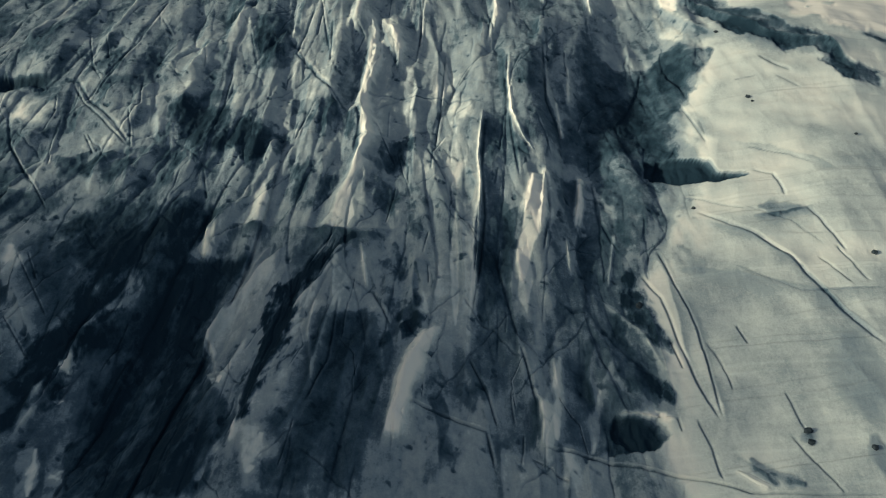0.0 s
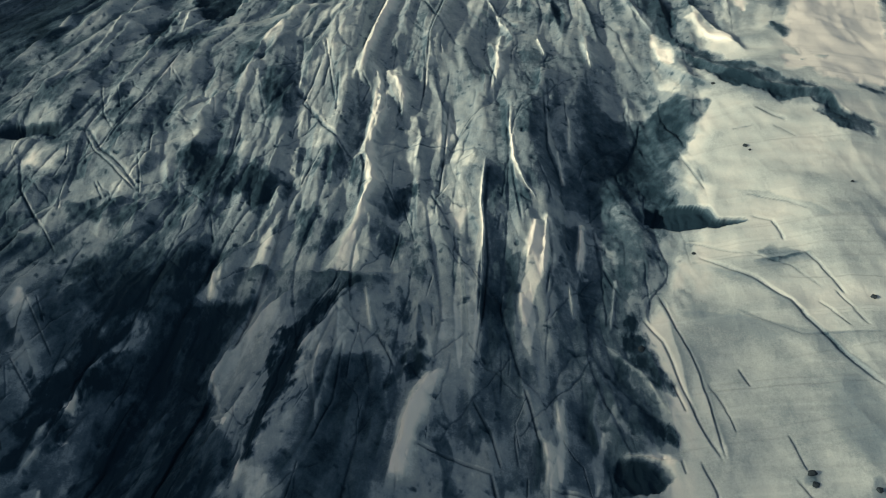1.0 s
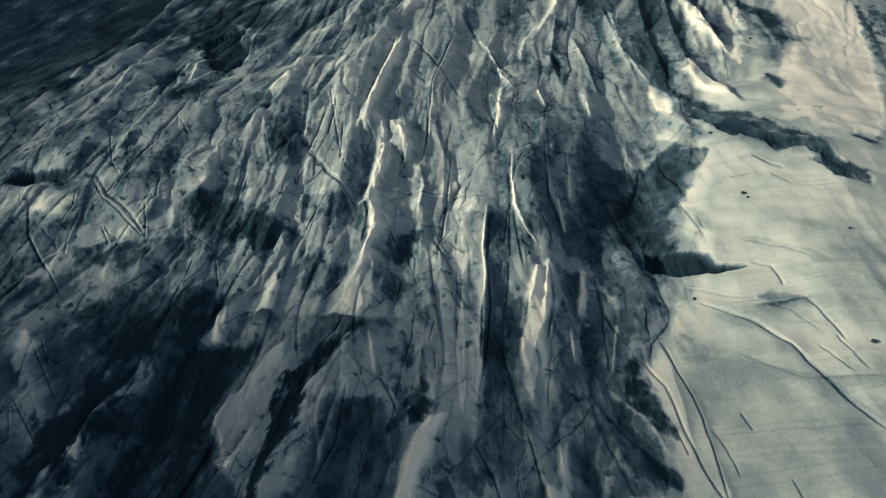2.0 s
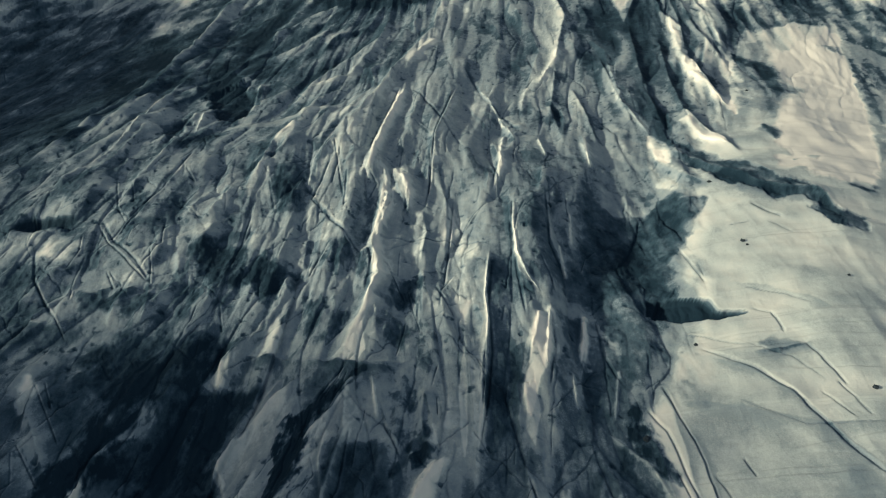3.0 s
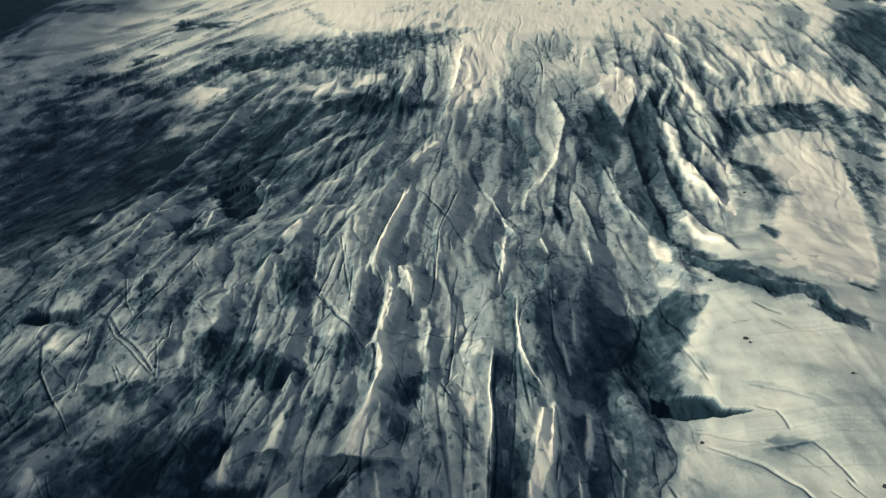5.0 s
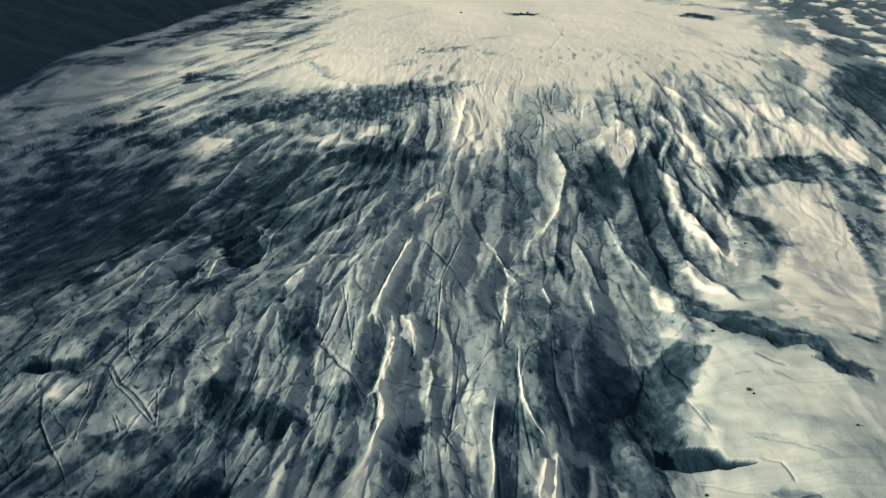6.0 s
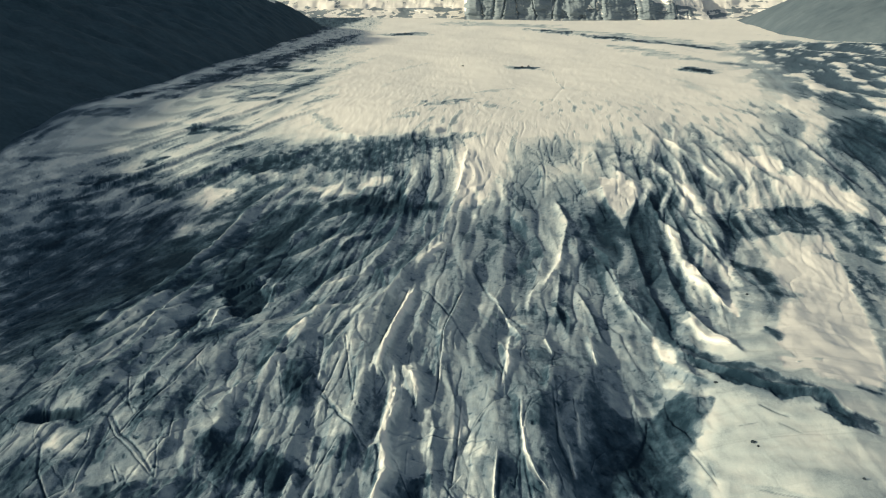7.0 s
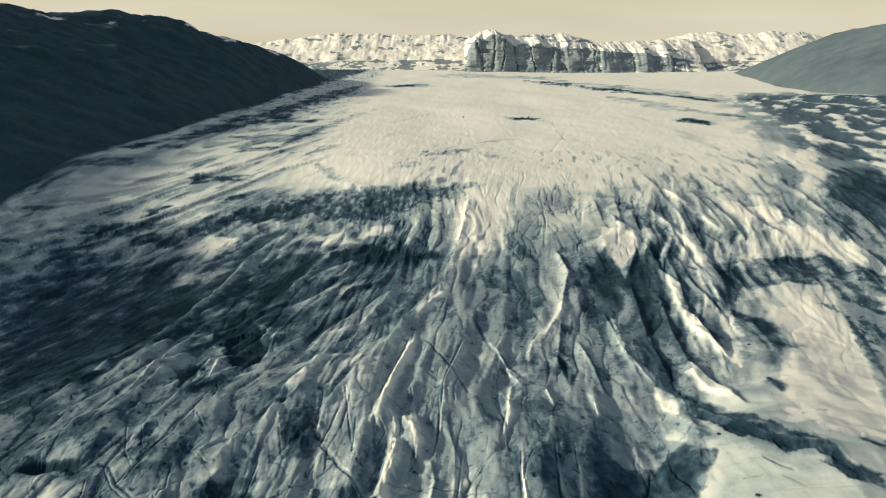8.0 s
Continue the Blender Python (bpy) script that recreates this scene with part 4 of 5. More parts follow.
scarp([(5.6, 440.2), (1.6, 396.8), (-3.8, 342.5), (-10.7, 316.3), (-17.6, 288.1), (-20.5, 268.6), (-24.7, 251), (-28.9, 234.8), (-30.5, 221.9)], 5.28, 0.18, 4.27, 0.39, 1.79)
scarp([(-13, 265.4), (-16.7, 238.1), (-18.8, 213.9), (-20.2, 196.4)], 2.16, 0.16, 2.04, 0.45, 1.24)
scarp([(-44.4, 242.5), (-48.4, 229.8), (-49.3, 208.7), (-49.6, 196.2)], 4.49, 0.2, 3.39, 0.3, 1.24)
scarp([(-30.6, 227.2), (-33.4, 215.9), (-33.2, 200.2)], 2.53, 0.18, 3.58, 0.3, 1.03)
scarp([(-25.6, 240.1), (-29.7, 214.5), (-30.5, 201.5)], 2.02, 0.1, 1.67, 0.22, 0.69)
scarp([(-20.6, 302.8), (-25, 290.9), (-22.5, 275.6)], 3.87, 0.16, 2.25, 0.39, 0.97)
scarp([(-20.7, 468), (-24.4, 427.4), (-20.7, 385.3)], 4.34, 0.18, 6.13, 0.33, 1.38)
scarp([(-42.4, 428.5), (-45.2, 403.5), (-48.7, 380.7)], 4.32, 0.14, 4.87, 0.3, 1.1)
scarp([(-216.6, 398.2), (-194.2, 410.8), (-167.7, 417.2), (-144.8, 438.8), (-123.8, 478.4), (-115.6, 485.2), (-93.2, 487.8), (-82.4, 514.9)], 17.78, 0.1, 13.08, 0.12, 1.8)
# shadow edges across the ice, painted as dark steps
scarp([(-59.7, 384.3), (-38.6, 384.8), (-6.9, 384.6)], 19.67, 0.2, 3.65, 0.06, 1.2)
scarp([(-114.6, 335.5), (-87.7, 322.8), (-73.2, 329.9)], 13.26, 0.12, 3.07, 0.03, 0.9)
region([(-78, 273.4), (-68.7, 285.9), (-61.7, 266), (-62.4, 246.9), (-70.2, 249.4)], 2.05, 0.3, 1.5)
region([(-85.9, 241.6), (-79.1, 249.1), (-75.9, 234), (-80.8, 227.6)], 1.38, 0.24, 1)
# more of the valley's shade painted in
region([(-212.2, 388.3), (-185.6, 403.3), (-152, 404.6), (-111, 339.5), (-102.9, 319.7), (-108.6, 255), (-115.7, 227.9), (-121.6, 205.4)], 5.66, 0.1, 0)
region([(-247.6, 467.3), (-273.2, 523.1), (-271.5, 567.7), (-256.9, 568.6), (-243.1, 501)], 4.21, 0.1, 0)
# facets that would catch light, paled
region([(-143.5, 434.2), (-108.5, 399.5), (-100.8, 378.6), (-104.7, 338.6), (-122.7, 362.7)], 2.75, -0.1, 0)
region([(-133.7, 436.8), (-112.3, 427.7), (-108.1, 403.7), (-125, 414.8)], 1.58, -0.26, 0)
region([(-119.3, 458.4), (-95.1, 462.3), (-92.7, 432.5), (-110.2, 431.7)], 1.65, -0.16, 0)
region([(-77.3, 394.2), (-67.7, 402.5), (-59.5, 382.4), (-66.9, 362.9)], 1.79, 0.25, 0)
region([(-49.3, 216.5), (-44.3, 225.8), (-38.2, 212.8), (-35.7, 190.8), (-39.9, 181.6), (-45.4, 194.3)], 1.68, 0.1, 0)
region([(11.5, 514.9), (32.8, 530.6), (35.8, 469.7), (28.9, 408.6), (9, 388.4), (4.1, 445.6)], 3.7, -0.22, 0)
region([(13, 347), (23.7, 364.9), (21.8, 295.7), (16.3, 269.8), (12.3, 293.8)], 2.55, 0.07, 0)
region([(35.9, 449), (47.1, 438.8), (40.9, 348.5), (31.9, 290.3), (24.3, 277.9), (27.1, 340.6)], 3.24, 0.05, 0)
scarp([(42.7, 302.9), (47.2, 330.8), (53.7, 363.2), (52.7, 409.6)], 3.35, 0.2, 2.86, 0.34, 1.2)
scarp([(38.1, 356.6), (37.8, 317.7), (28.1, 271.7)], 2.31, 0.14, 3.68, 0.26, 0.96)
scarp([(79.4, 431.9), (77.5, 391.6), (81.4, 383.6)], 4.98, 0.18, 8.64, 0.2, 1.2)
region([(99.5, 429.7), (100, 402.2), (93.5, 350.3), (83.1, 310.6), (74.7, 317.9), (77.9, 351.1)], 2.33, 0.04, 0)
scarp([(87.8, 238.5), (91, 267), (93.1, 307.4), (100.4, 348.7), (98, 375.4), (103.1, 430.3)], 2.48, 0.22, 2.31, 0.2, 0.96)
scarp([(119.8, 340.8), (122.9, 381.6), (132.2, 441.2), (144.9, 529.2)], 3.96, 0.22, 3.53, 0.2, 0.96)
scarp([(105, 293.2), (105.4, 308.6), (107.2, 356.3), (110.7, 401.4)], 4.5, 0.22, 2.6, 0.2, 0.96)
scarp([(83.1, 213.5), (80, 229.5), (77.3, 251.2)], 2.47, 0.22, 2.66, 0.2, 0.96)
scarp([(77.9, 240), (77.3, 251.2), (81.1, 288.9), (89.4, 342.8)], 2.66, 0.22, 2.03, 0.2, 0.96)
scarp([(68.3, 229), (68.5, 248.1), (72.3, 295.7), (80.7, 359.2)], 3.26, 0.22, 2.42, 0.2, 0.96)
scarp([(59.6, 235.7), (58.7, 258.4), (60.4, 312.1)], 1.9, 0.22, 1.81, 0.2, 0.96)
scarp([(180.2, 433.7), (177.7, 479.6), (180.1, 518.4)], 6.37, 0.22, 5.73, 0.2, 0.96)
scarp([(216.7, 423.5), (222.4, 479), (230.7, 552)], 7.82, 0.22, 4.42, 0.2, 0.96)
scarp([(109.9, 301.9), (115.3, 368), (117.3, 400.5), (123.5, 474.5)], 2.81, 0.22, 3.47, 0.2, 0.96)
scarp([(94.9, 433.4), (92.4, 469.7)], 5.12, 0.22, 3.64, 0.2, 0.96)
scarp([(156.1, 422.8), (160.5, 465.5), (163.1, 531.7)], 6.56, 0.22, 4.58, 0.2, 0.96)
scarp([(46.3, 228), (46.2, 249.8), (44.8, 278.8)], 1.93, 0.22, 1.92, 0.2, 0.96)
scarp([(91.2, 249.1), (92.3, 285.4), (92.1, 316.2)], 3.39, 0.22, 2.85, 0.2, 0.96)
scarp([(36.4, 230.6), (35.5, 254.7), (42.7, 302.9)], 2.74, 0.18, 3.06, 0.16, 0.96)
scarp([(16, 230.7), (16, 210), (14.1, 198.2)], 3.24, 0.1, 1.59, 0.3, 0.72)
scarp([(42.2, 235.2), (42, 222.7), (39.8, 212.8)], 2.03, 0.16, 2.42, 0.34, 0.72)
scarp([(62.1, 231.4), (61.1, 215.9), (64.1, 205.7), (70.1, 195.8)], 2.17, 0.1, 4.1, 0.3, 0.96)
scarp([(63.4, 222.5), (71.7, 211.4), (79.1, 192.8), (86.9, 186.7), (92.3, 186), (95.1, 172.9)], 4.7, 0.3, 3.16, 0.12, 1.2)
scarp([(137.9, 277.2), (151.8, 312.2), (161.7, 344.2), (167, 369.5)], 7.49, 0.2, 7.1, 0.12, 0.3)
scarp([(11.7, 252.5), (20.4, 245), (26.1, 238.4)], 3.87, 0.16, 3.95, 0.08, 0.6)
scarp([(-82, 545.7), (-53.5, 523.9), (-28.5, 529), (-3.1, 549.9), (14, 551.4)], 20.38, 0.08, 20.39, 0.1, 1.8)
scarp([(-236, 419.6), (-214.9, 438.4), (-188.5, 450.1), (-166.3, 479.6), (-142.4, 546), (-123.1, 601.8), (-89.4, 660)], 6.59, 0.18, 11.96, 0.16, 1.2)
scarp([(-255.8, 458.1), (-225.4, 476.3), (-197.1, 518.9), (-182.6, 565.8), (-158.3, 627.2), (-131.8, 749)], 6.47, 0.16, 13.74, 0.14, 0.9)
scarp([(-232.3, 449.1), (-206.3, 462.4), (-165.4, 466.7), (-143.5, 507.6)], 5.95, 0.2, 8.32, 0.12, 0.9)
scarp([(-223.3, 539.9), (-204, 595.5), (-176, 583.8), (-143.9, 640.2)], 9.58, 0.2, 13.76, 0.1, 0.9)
ash_and_shade([(-181.3, 574.8), (-170, 579.6)], 10.19, 0.45)
ash_and_shade([(-151.7, 567.6), (-137, 563.1)], 8.44, 0.45)
ash_and_shade([(-187.2, 491), (-171.9, 496.8)], 6.71, 0.45)
ash_and_shade([(-204.8, 451.2), (-190, 453.9)], 5, 0.45)
ash_and_shade([(-205.1, 1016.2), (-168.2, 1043.9)], 40.45, 0.45)
ash_and_shade([(-172.8, 687), (-155.8, 717.8)], 13.95, 0.45)
ash_and_shade([(-115.6, 667.7), (-100.3, 742.9)], 7.87, 0.45)
ash_and_shade([(-132.5, 2004.8), (-97.6, 2119.8)], 65.17, 0.45)
ash_and_shade([(298.4, 1106.7), (307.2, 1011.1)], 17.6, 0.45)
ash_and_shade([(297.4, 1062.4), (309.4, 1042.1)], 34.81, 0.45)
ash_and_shade([(83.1, 1061.1), (98.8, 1076.1)], 32.23, 0.45)
crack([(62.3, 644.4), (84.6, 704.6), (110.8, 832.6), (126.3, 928.5)], 2.12, 0.8)
crack([(101.5, 741.9), (99.6, 659.5)], 2.44, 0.6)
crack([(-15.6, 595.5), (9.5, 647.4), (40, 720.7)], 1.97, 0.8)
ash_and_shade([(295, 1692.1), (328.3, 1529), (341.9, 1339.5), (398.4, 1184.6)], 31.52, 0.4)
ash_and_shade([(47.9, 3445.8), (194.5, 2898.1), (299, 2794.4)], 159.37, 0.4)
ash_and_shade([(299, 2794.4), (371.5, 2315.9), (460.4, 1968.5), (479.1, 1555.6)], 63.61, 0.4)
scarp([(-89.7, 245.6), (-90.3, 212), (-93.3, 195.7), (-99.7, 182.4)], 2.83, 0.12, 8.97, 0.1, 0.9)
scarp([(-44.2, 230.7), (-45.8, 216), (-47.7, 208.8), (-51.3, 203.3)], 5.34, 0.18, 4.38, 0.16, 0.84)
region([(-45.4, 217.9), (-36.6, 206.3), (-33, 185.8), (-35.4, 178.5), (-40.2, 182.7), (-45.2, 201.6)], 1.06, 0.14, 0)
scarp([(-27.4, 248), (-31.3, 227.7), (-34, 209.5), (-33.3, 198.6)], 2.19, 0.15, 4.94, 0.18, 0.84)
scarp([(3.9, 275.2), (1.8, 247), (-2.4, 224.7), (-3.8, 206.6), (-4.1, 197.1)], 1.02, 0.3, 3.67, 0.1, 0.6)
crack([(-32.1, 189.1), (-23.9, 173.1), (-17.7, 161.1)], 0.7, 0.8)
crack([(9.2, 295.4), (14.9, 262), (24, 237.6)], 1.35, 0.9)
crack([(-70.2, 217.9), (-71.5, 200.7), (-72.7, 180.6), (-74.6, 167.7)], 0.78, 0.7)
region([(42.7, 203.4), (52.7, 199.7), (53.6, 189.6), (46.3, 189.4), (41.5, 191.6)], 0.8, -0.16, 0)
region([(35.8, 199.2), (40.6, 190.6), (45.5, 185.1), (52.9, 186.7), (55.7, 181.1), (49.4, 170.2), (37.6, 172.2), (32.3, 183.8)], 0.98, 0.06, 0)
region([(62, 234.5), (61.9, 218.8), (64.1, 205.3), (61.9, 195.9), (58, 203.7), (58.5, 217.1)], 0.67, -0.3, 0)
region([(-75.9, 145.2), (-69.7, 147.5), (-67.8, 140.3), (-72.5, 139)], 0.78, 0.2, 0)
region([(-55.8, 167.8), (-47.7, 171.9), (-45.5, 161.4), (-50, 154.1), (-54.7, 158.3)], 1.38, 0.14, 0)
region([(-44.4, 156.4), (-37.5, 159.4), (-37.3, 151.5), (-42.5, 147.3)], 0.98, 0.2, 0)
region([(-55, 145.4), (-51.4, 149.6), (-49.6, 137.7), (-52.5, 135.8)], 0.93, 0.16, 0)
region([(-28.5, 167), (-22.9, 162.9), (-23.2, 153.9), (-28.5, 157.1)], 0.86, 0.14, 0)
# cast shadow edge carried on over the left flank
scarp([(-88.2, 138.4), (-78.7, 134.8), (-71.1, 132.1)], 4.24, 0.14, 1.5, 0.12, 0.36)
scarp([(-13.8, 208.6), (-11, 195.2), (-8.7, 185.1)], 1.2, 0.15, 1.91, 0.28, 0.72)
scarp([(15.1, 230.3), (16.7, 210), (14.3, 195.2)], 1.59, 0.12, 2.27, 0.22, 0.72)
scarp([(-29.1, 222.4), (-25.3, 203.8), (-24.9, 189.2)], 1.26, 0.12, 2.42, 0.12, 0.6)
scarp([(-77.7, 177.1), (-77.2, 165.7), (-77, 156.2)], 1.21, 0.1, 2.18, 0.1, 0.48)
crack([(-80.7, 176), (-74.9, 166.6), (-66.9, 157.6), (-61.3, 149.2)], 0.66, 0.7)
crack([(-91.3, 162.8), (-85.7, 149.2), (-77.5, 137.4)], 0.62, 0.7)
scarp([(-63.2, 155.7), (-59.7, 142.7), (-58.9, 133.3)], 0.95, 0.12, 1.11, 0.16, 0.48)
scarp([(-45.5, 108.9), (-46.9, 100.7), (-47.9, 93.8)], 2.8, 0.06, 2.08, 0.05, 0.48)
# shaded lobe edge darkened again next to the snow
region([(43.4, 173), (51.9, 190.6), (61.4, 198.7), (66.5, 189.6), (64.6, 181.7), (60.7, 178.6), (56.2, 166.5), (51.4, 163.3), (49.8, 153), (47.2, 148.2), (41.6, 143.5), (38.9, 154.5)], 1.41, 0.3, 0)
# upper hollow's shade deepened in colour
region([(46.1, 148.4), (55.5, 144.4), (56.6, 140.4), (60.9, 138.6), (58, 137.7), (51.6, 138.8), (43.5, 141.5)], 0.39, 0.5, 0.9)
# plates paled as lit, the gullies between them darkened
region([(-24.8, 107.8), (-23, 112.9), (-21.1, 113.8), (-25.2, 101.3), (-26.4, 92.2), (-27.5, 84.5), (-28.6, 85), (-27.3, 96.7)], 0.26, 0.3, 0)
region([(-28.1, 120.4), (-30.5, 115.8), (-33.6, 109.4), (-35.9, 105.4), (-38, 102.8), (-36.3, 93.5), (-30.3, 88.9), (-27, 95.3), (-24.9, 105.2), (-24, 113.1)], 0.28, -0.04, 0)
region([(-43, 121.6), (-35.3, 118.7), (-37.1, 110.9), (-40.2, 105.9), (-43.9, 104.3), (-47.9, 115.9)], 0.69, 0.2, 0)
region([(-15, 113.3), (-18.3, 108), (-21.7, 103.9), (-23.9, 93.7), (-26.5, 84), (-20.5, 82.3), (-18.5, 93), (-16.8, 102.6), (-15.4, 107.7)], 0.27, -0.08, 0)
region([(-15.9, 137.1), (-18.4, 128.5), (-20.8, 125.4), (-15.8, 122.7), (-14, 126.3)], 0.3, -0.26, 0)
# cast shadow edge below this strip, toned in
scarp([(-21.3, 125.2), (-18, 123.6), (-13.6, 121.5), (-7.5, 121.8)], 3.29, 0.2, 0.25, 0.01, 0.18)
region([(-32.7, 137.8), (-34.8, 130), (-36.5, 127.3), (-31.1, 126.8), (-30.9, 132.8)], 0.3, -0.22, 0)
# cast shadow edge below the next plate, toned in
scarp([(-37.1, 127.2), (-33.8, 126.8), (-30.1, 126.7)], 2.57, 0.18, 0.25, 0.01, 0.18)
region([(-40.1, 129.1), (-41.6, 125.2), (-44.5, 121.4), (-40.5, 118.8), (-39.5, 122.7)], 0.29, -0.32, 0)
region([(0.6, 99.5), (-2.1, 98.1), (-5.4, 91.1), (-6.4, 83.6), (-6.6, 78.9), (-4.6, 78.9), (-3.1, 86.4), (-0.2, 94.5)], 0.25, -0.3, 0)
region([(-6.6, 99.7), (-5.5, 93.6), (-7, 88), (-8.3, 96)], 0.37, 0.2, 0)
region([(-5.3, 99.7), (-2.6, 102.1), (-0.7, 100.6), (-3, 98.2), (-4.7, 96.6)], 0.25, 0.36, 0)
region([(-3.9, 117.9), (-1.2, 105.7), (0.2, 100.7), (-3, 102.5), (-5.3, 99.7), (-5.1, 108.7)], 0.27, -0.18, 0)
region([(4.5, 131.4), (4.7, 117.8), (4.6, 106.4), (3.8, 99.9), (3.3, 106.2), (3.2, 117.9)], 0.29, -0.26, 0)
region([(7.8, 118), (7.1, 105.4), (5.9, 100.2), (6.7, 112.1)], 0.27, -0.2, 0)
region([(9.1, 125), (12.1, 122.2), (11.6, 107.2), (8.4, 100.6), (7.2, 104.2)], 0.56, 0.2, 0)
region([(3.3, 96.4), (6.8, 93.2), (8.2, 87.7), (6.3, 82.6), (3.1, 86.9)], 0.49, 0.16, 0)
region([(17.2, 121.5), (15.6, 115.4), (14.2, 107.1), (15.6, 103.2), (17.4, 112.5)], 0.28, -0.26, 0)
region([(13.6, 128.8), (16.5, 131.5), (14.9, 118.7), (12.6, 107.2), (12.4, 118.9)], 0.43, 0.18, 0)
region([(18.7, 138.2), (21.5, 138.7), (21.6, 128.3), (19.3, 122.1), (18.3, 127.7)], 0.3, -0.28, 0)
region([(27.5, 135), (28.7, 131.8), (29, 125.8), (27.1, 124.5), (26.5, 129.3)], 0.3, -0.3, 0)
# peak's lit face paled once more
region([(79.6, 433.8), (89.2, 420.6), (100.8, 437.1), (90.5, 395.8), (78.8, 359.2), (78.5, 385.9), (78.9, 412)], 0.78, -0.36, 0)
scarp([(79, 359.2), (91.2, 397.7), (100.8, 437.1)], 2.72, 0.05, 5.57, 0.2, 0.9)
region([(104.1, 435.7), (105.6, 415.8), (103, 375.6), (97.5, 369.1), (98.7, 404)], 0.99, 0.2, 0)
region([(63.2, 402.4), (73.2, 411.9), (75.1, 381.8), (70.3, 361.5), (61.4, 371)], 1.1, 0.18, 0)
region([(114.7, 470), (127.9, 464.7), (124.1, 415.1), (133.2, 397.1), (133, 383), (117.4, 385.2), (115.4, 420.3)], 0.85, -0.2, 0)
region([(93.5, 352.1), (94.1, 325.6), (93.8, 292.8), (92.2, 273.3), (87, 279.4), (87.8, 310)], 0.81, -0.2, 0)
region([(112.4, 371.5), (114.8, 353.2), (113.8, 318.7), (110, 321.2), (108.8, 345)], 0.68, -0.2, 0)
region([(127.2, 386.3), (137.2, 387.8), (129.6, 352.4), (117.7, 327.1), (118.8, 350)], 0.88, 0.2, 0)
region([(173.2, 611.5), (180.4, 600.8), (167, 540), (162.4, 556.9)], 1.37, 0.2, 0)
region([(159.9, 515.3), (186.1, 542.2), (205.1, 528.3), (188.9, 465.2), (168.2, 446.8), (166.8, 481.4)], 1.85, -0.2, 0)
region([(192.7, 458.5), (204.2, 452.1), (200.1, 395.2), (201.2, 388.6), (187.9, 392.1), (188.3, 420.2)], 1.03, -0.25, 0)
region([(168.4, 364.9), (173.1, 369.8), (163.5, 335.9), (150.9, 328.6)], 0.67, -0.25, 0)
region([(112.4, 310.8), (120.8, 303.4), (117.7, 283.5), (105, 276.1), (104.1, 291.8)], 0.86, 0.2, 0)
region([(153, 325.3), (158.4, 327), (151.1, 313.9), (147.3, 314.5)], 0.6, 0.3, 0)
scarp([(139.8, 387.6), (168.3, 398.2), (182.7, 399.5)], 8.38, 0.16, 6.81, 0.15, 0.48)
scarp([(127, 425.6), (132.7, 471), (136.3, 542.5), (135.3, 598.7)], 2.71, 0.22, 2.62, 0.2, 0.6)
scarp([(108.9, 306.7), (108.7, 324.4), (113.6, 366.7), (109.6, 386.2)], 2.04, 0.22, 2.14, 0.2, 0.6)
scarp([(97.3, 329.3), (103.7, 368.1), (109, 405.8)], 1.54, 0.22, 1.64, 0.2, 0.6)
scarp([(195, 452.3), (195.2, 477.8), (201.3, 512.8)], 2.99, 0.22, 2.91, 0.2, 0.6)
scarp([(207.5, 405.1), (217.4, 453.8), (219.5, 497.5)], 2.97, 0.22, 2.94, 0.2, 0.6)
scarp([(237.3, 449.5), (245.2, 494.2), (247.2, 530.3)], 3.67, 0.22, 3.53, 0.2, 0.6)
scarp([(180.7, 525.2), (180.4, 600.8)], 4.34, 0.22, 4.14, 0.2, 0.6)
scarp([(150.5, 439.4), (155.2, 486.8), (157.4, 538.5)], 2.78, 0.22, 2.69, 0.2, 0.6)
scarp([(85.4, 459.3), (87.7, 503.9)], 2.13, 0.22, 2.14, 0.2, 0.6)
scarp([(96.2, 434), (95.6, 454.7), (101.4, 512.7)], 2.26, 0.22, 2.27, 0.2, 0.6)
region([(117.7, 327.1), (130.2, 336.3), (122.2, 295.5), (119.9, 273.6), (101.6, 240.6), (97.2, 253.5), (103.9, 288)], 1.81, 0.2, 0)
region([(168, 340.5), (175.2, 317.2), (122.3, 211.5), (126.1, 228.6), (142.5, 279.2)], 1.88, 0.2, 0)
scarp([(-224.1, 399.5), (-202.8, 415.3), (-176.4, 423.4), (-153.2, 445.3), (-131.2, 482.2), (-123.8, 496.4)], 6.9, 0.16, 11, 0.14, 1.2)
crack([(-118.8, 336.3), (-96.1, 324.5), (-82.8, 327.1)], 1.14, 0.7)
scarp([(126, 289), (133.6, 287), (139.4, 272.5)], 5.61, 0.1, 8.31, 0.08, 0.24)
scarp([(103.2, 240.4), (112.5, 237), (122.2, 227.6)], 5.8, 0.12, 7.54, 0.08, 0.24)
region([(-35.4, 94.1), (-32.2, 91.6), (-32.5, 90.2), (-34.3, 91.6)], 0.18, -0.6, 0)
region([(-60.9, 80.5), (-59.2, 82), (-55.9, 75.8), (-56, 72.4), (-58.2, 72.2)], 0.34, -0.2, 0)
region([(-56.1, 78), (-52.8, 75.9), (-51.4, 72.4), (-54.5, 72.5)], 0.22, -0.2, 0)
scarp([(-71.7, 111.3), (-67.6, 104.5), (-64.1, 98.5)], 0.67, 0.1, 0.5, 0.3, 0.48)
scarp([(-28.1, 83), (-28.5, 80.5), (-28.7, 78)], 0.6, 0.1, 0.86, 0.7, 0.48)
scarp([(-16.5, 120.5), (-16.7, 112.6), (-16.2, 103.4)], 0.6, 0.12, 0.45, 0.3, 0.42)
scarp([(-11, 113), (-8.2, 105.4), (-6.6, 99.3)], 0.55, 0.16, 0.55, 0.2, 0.36)
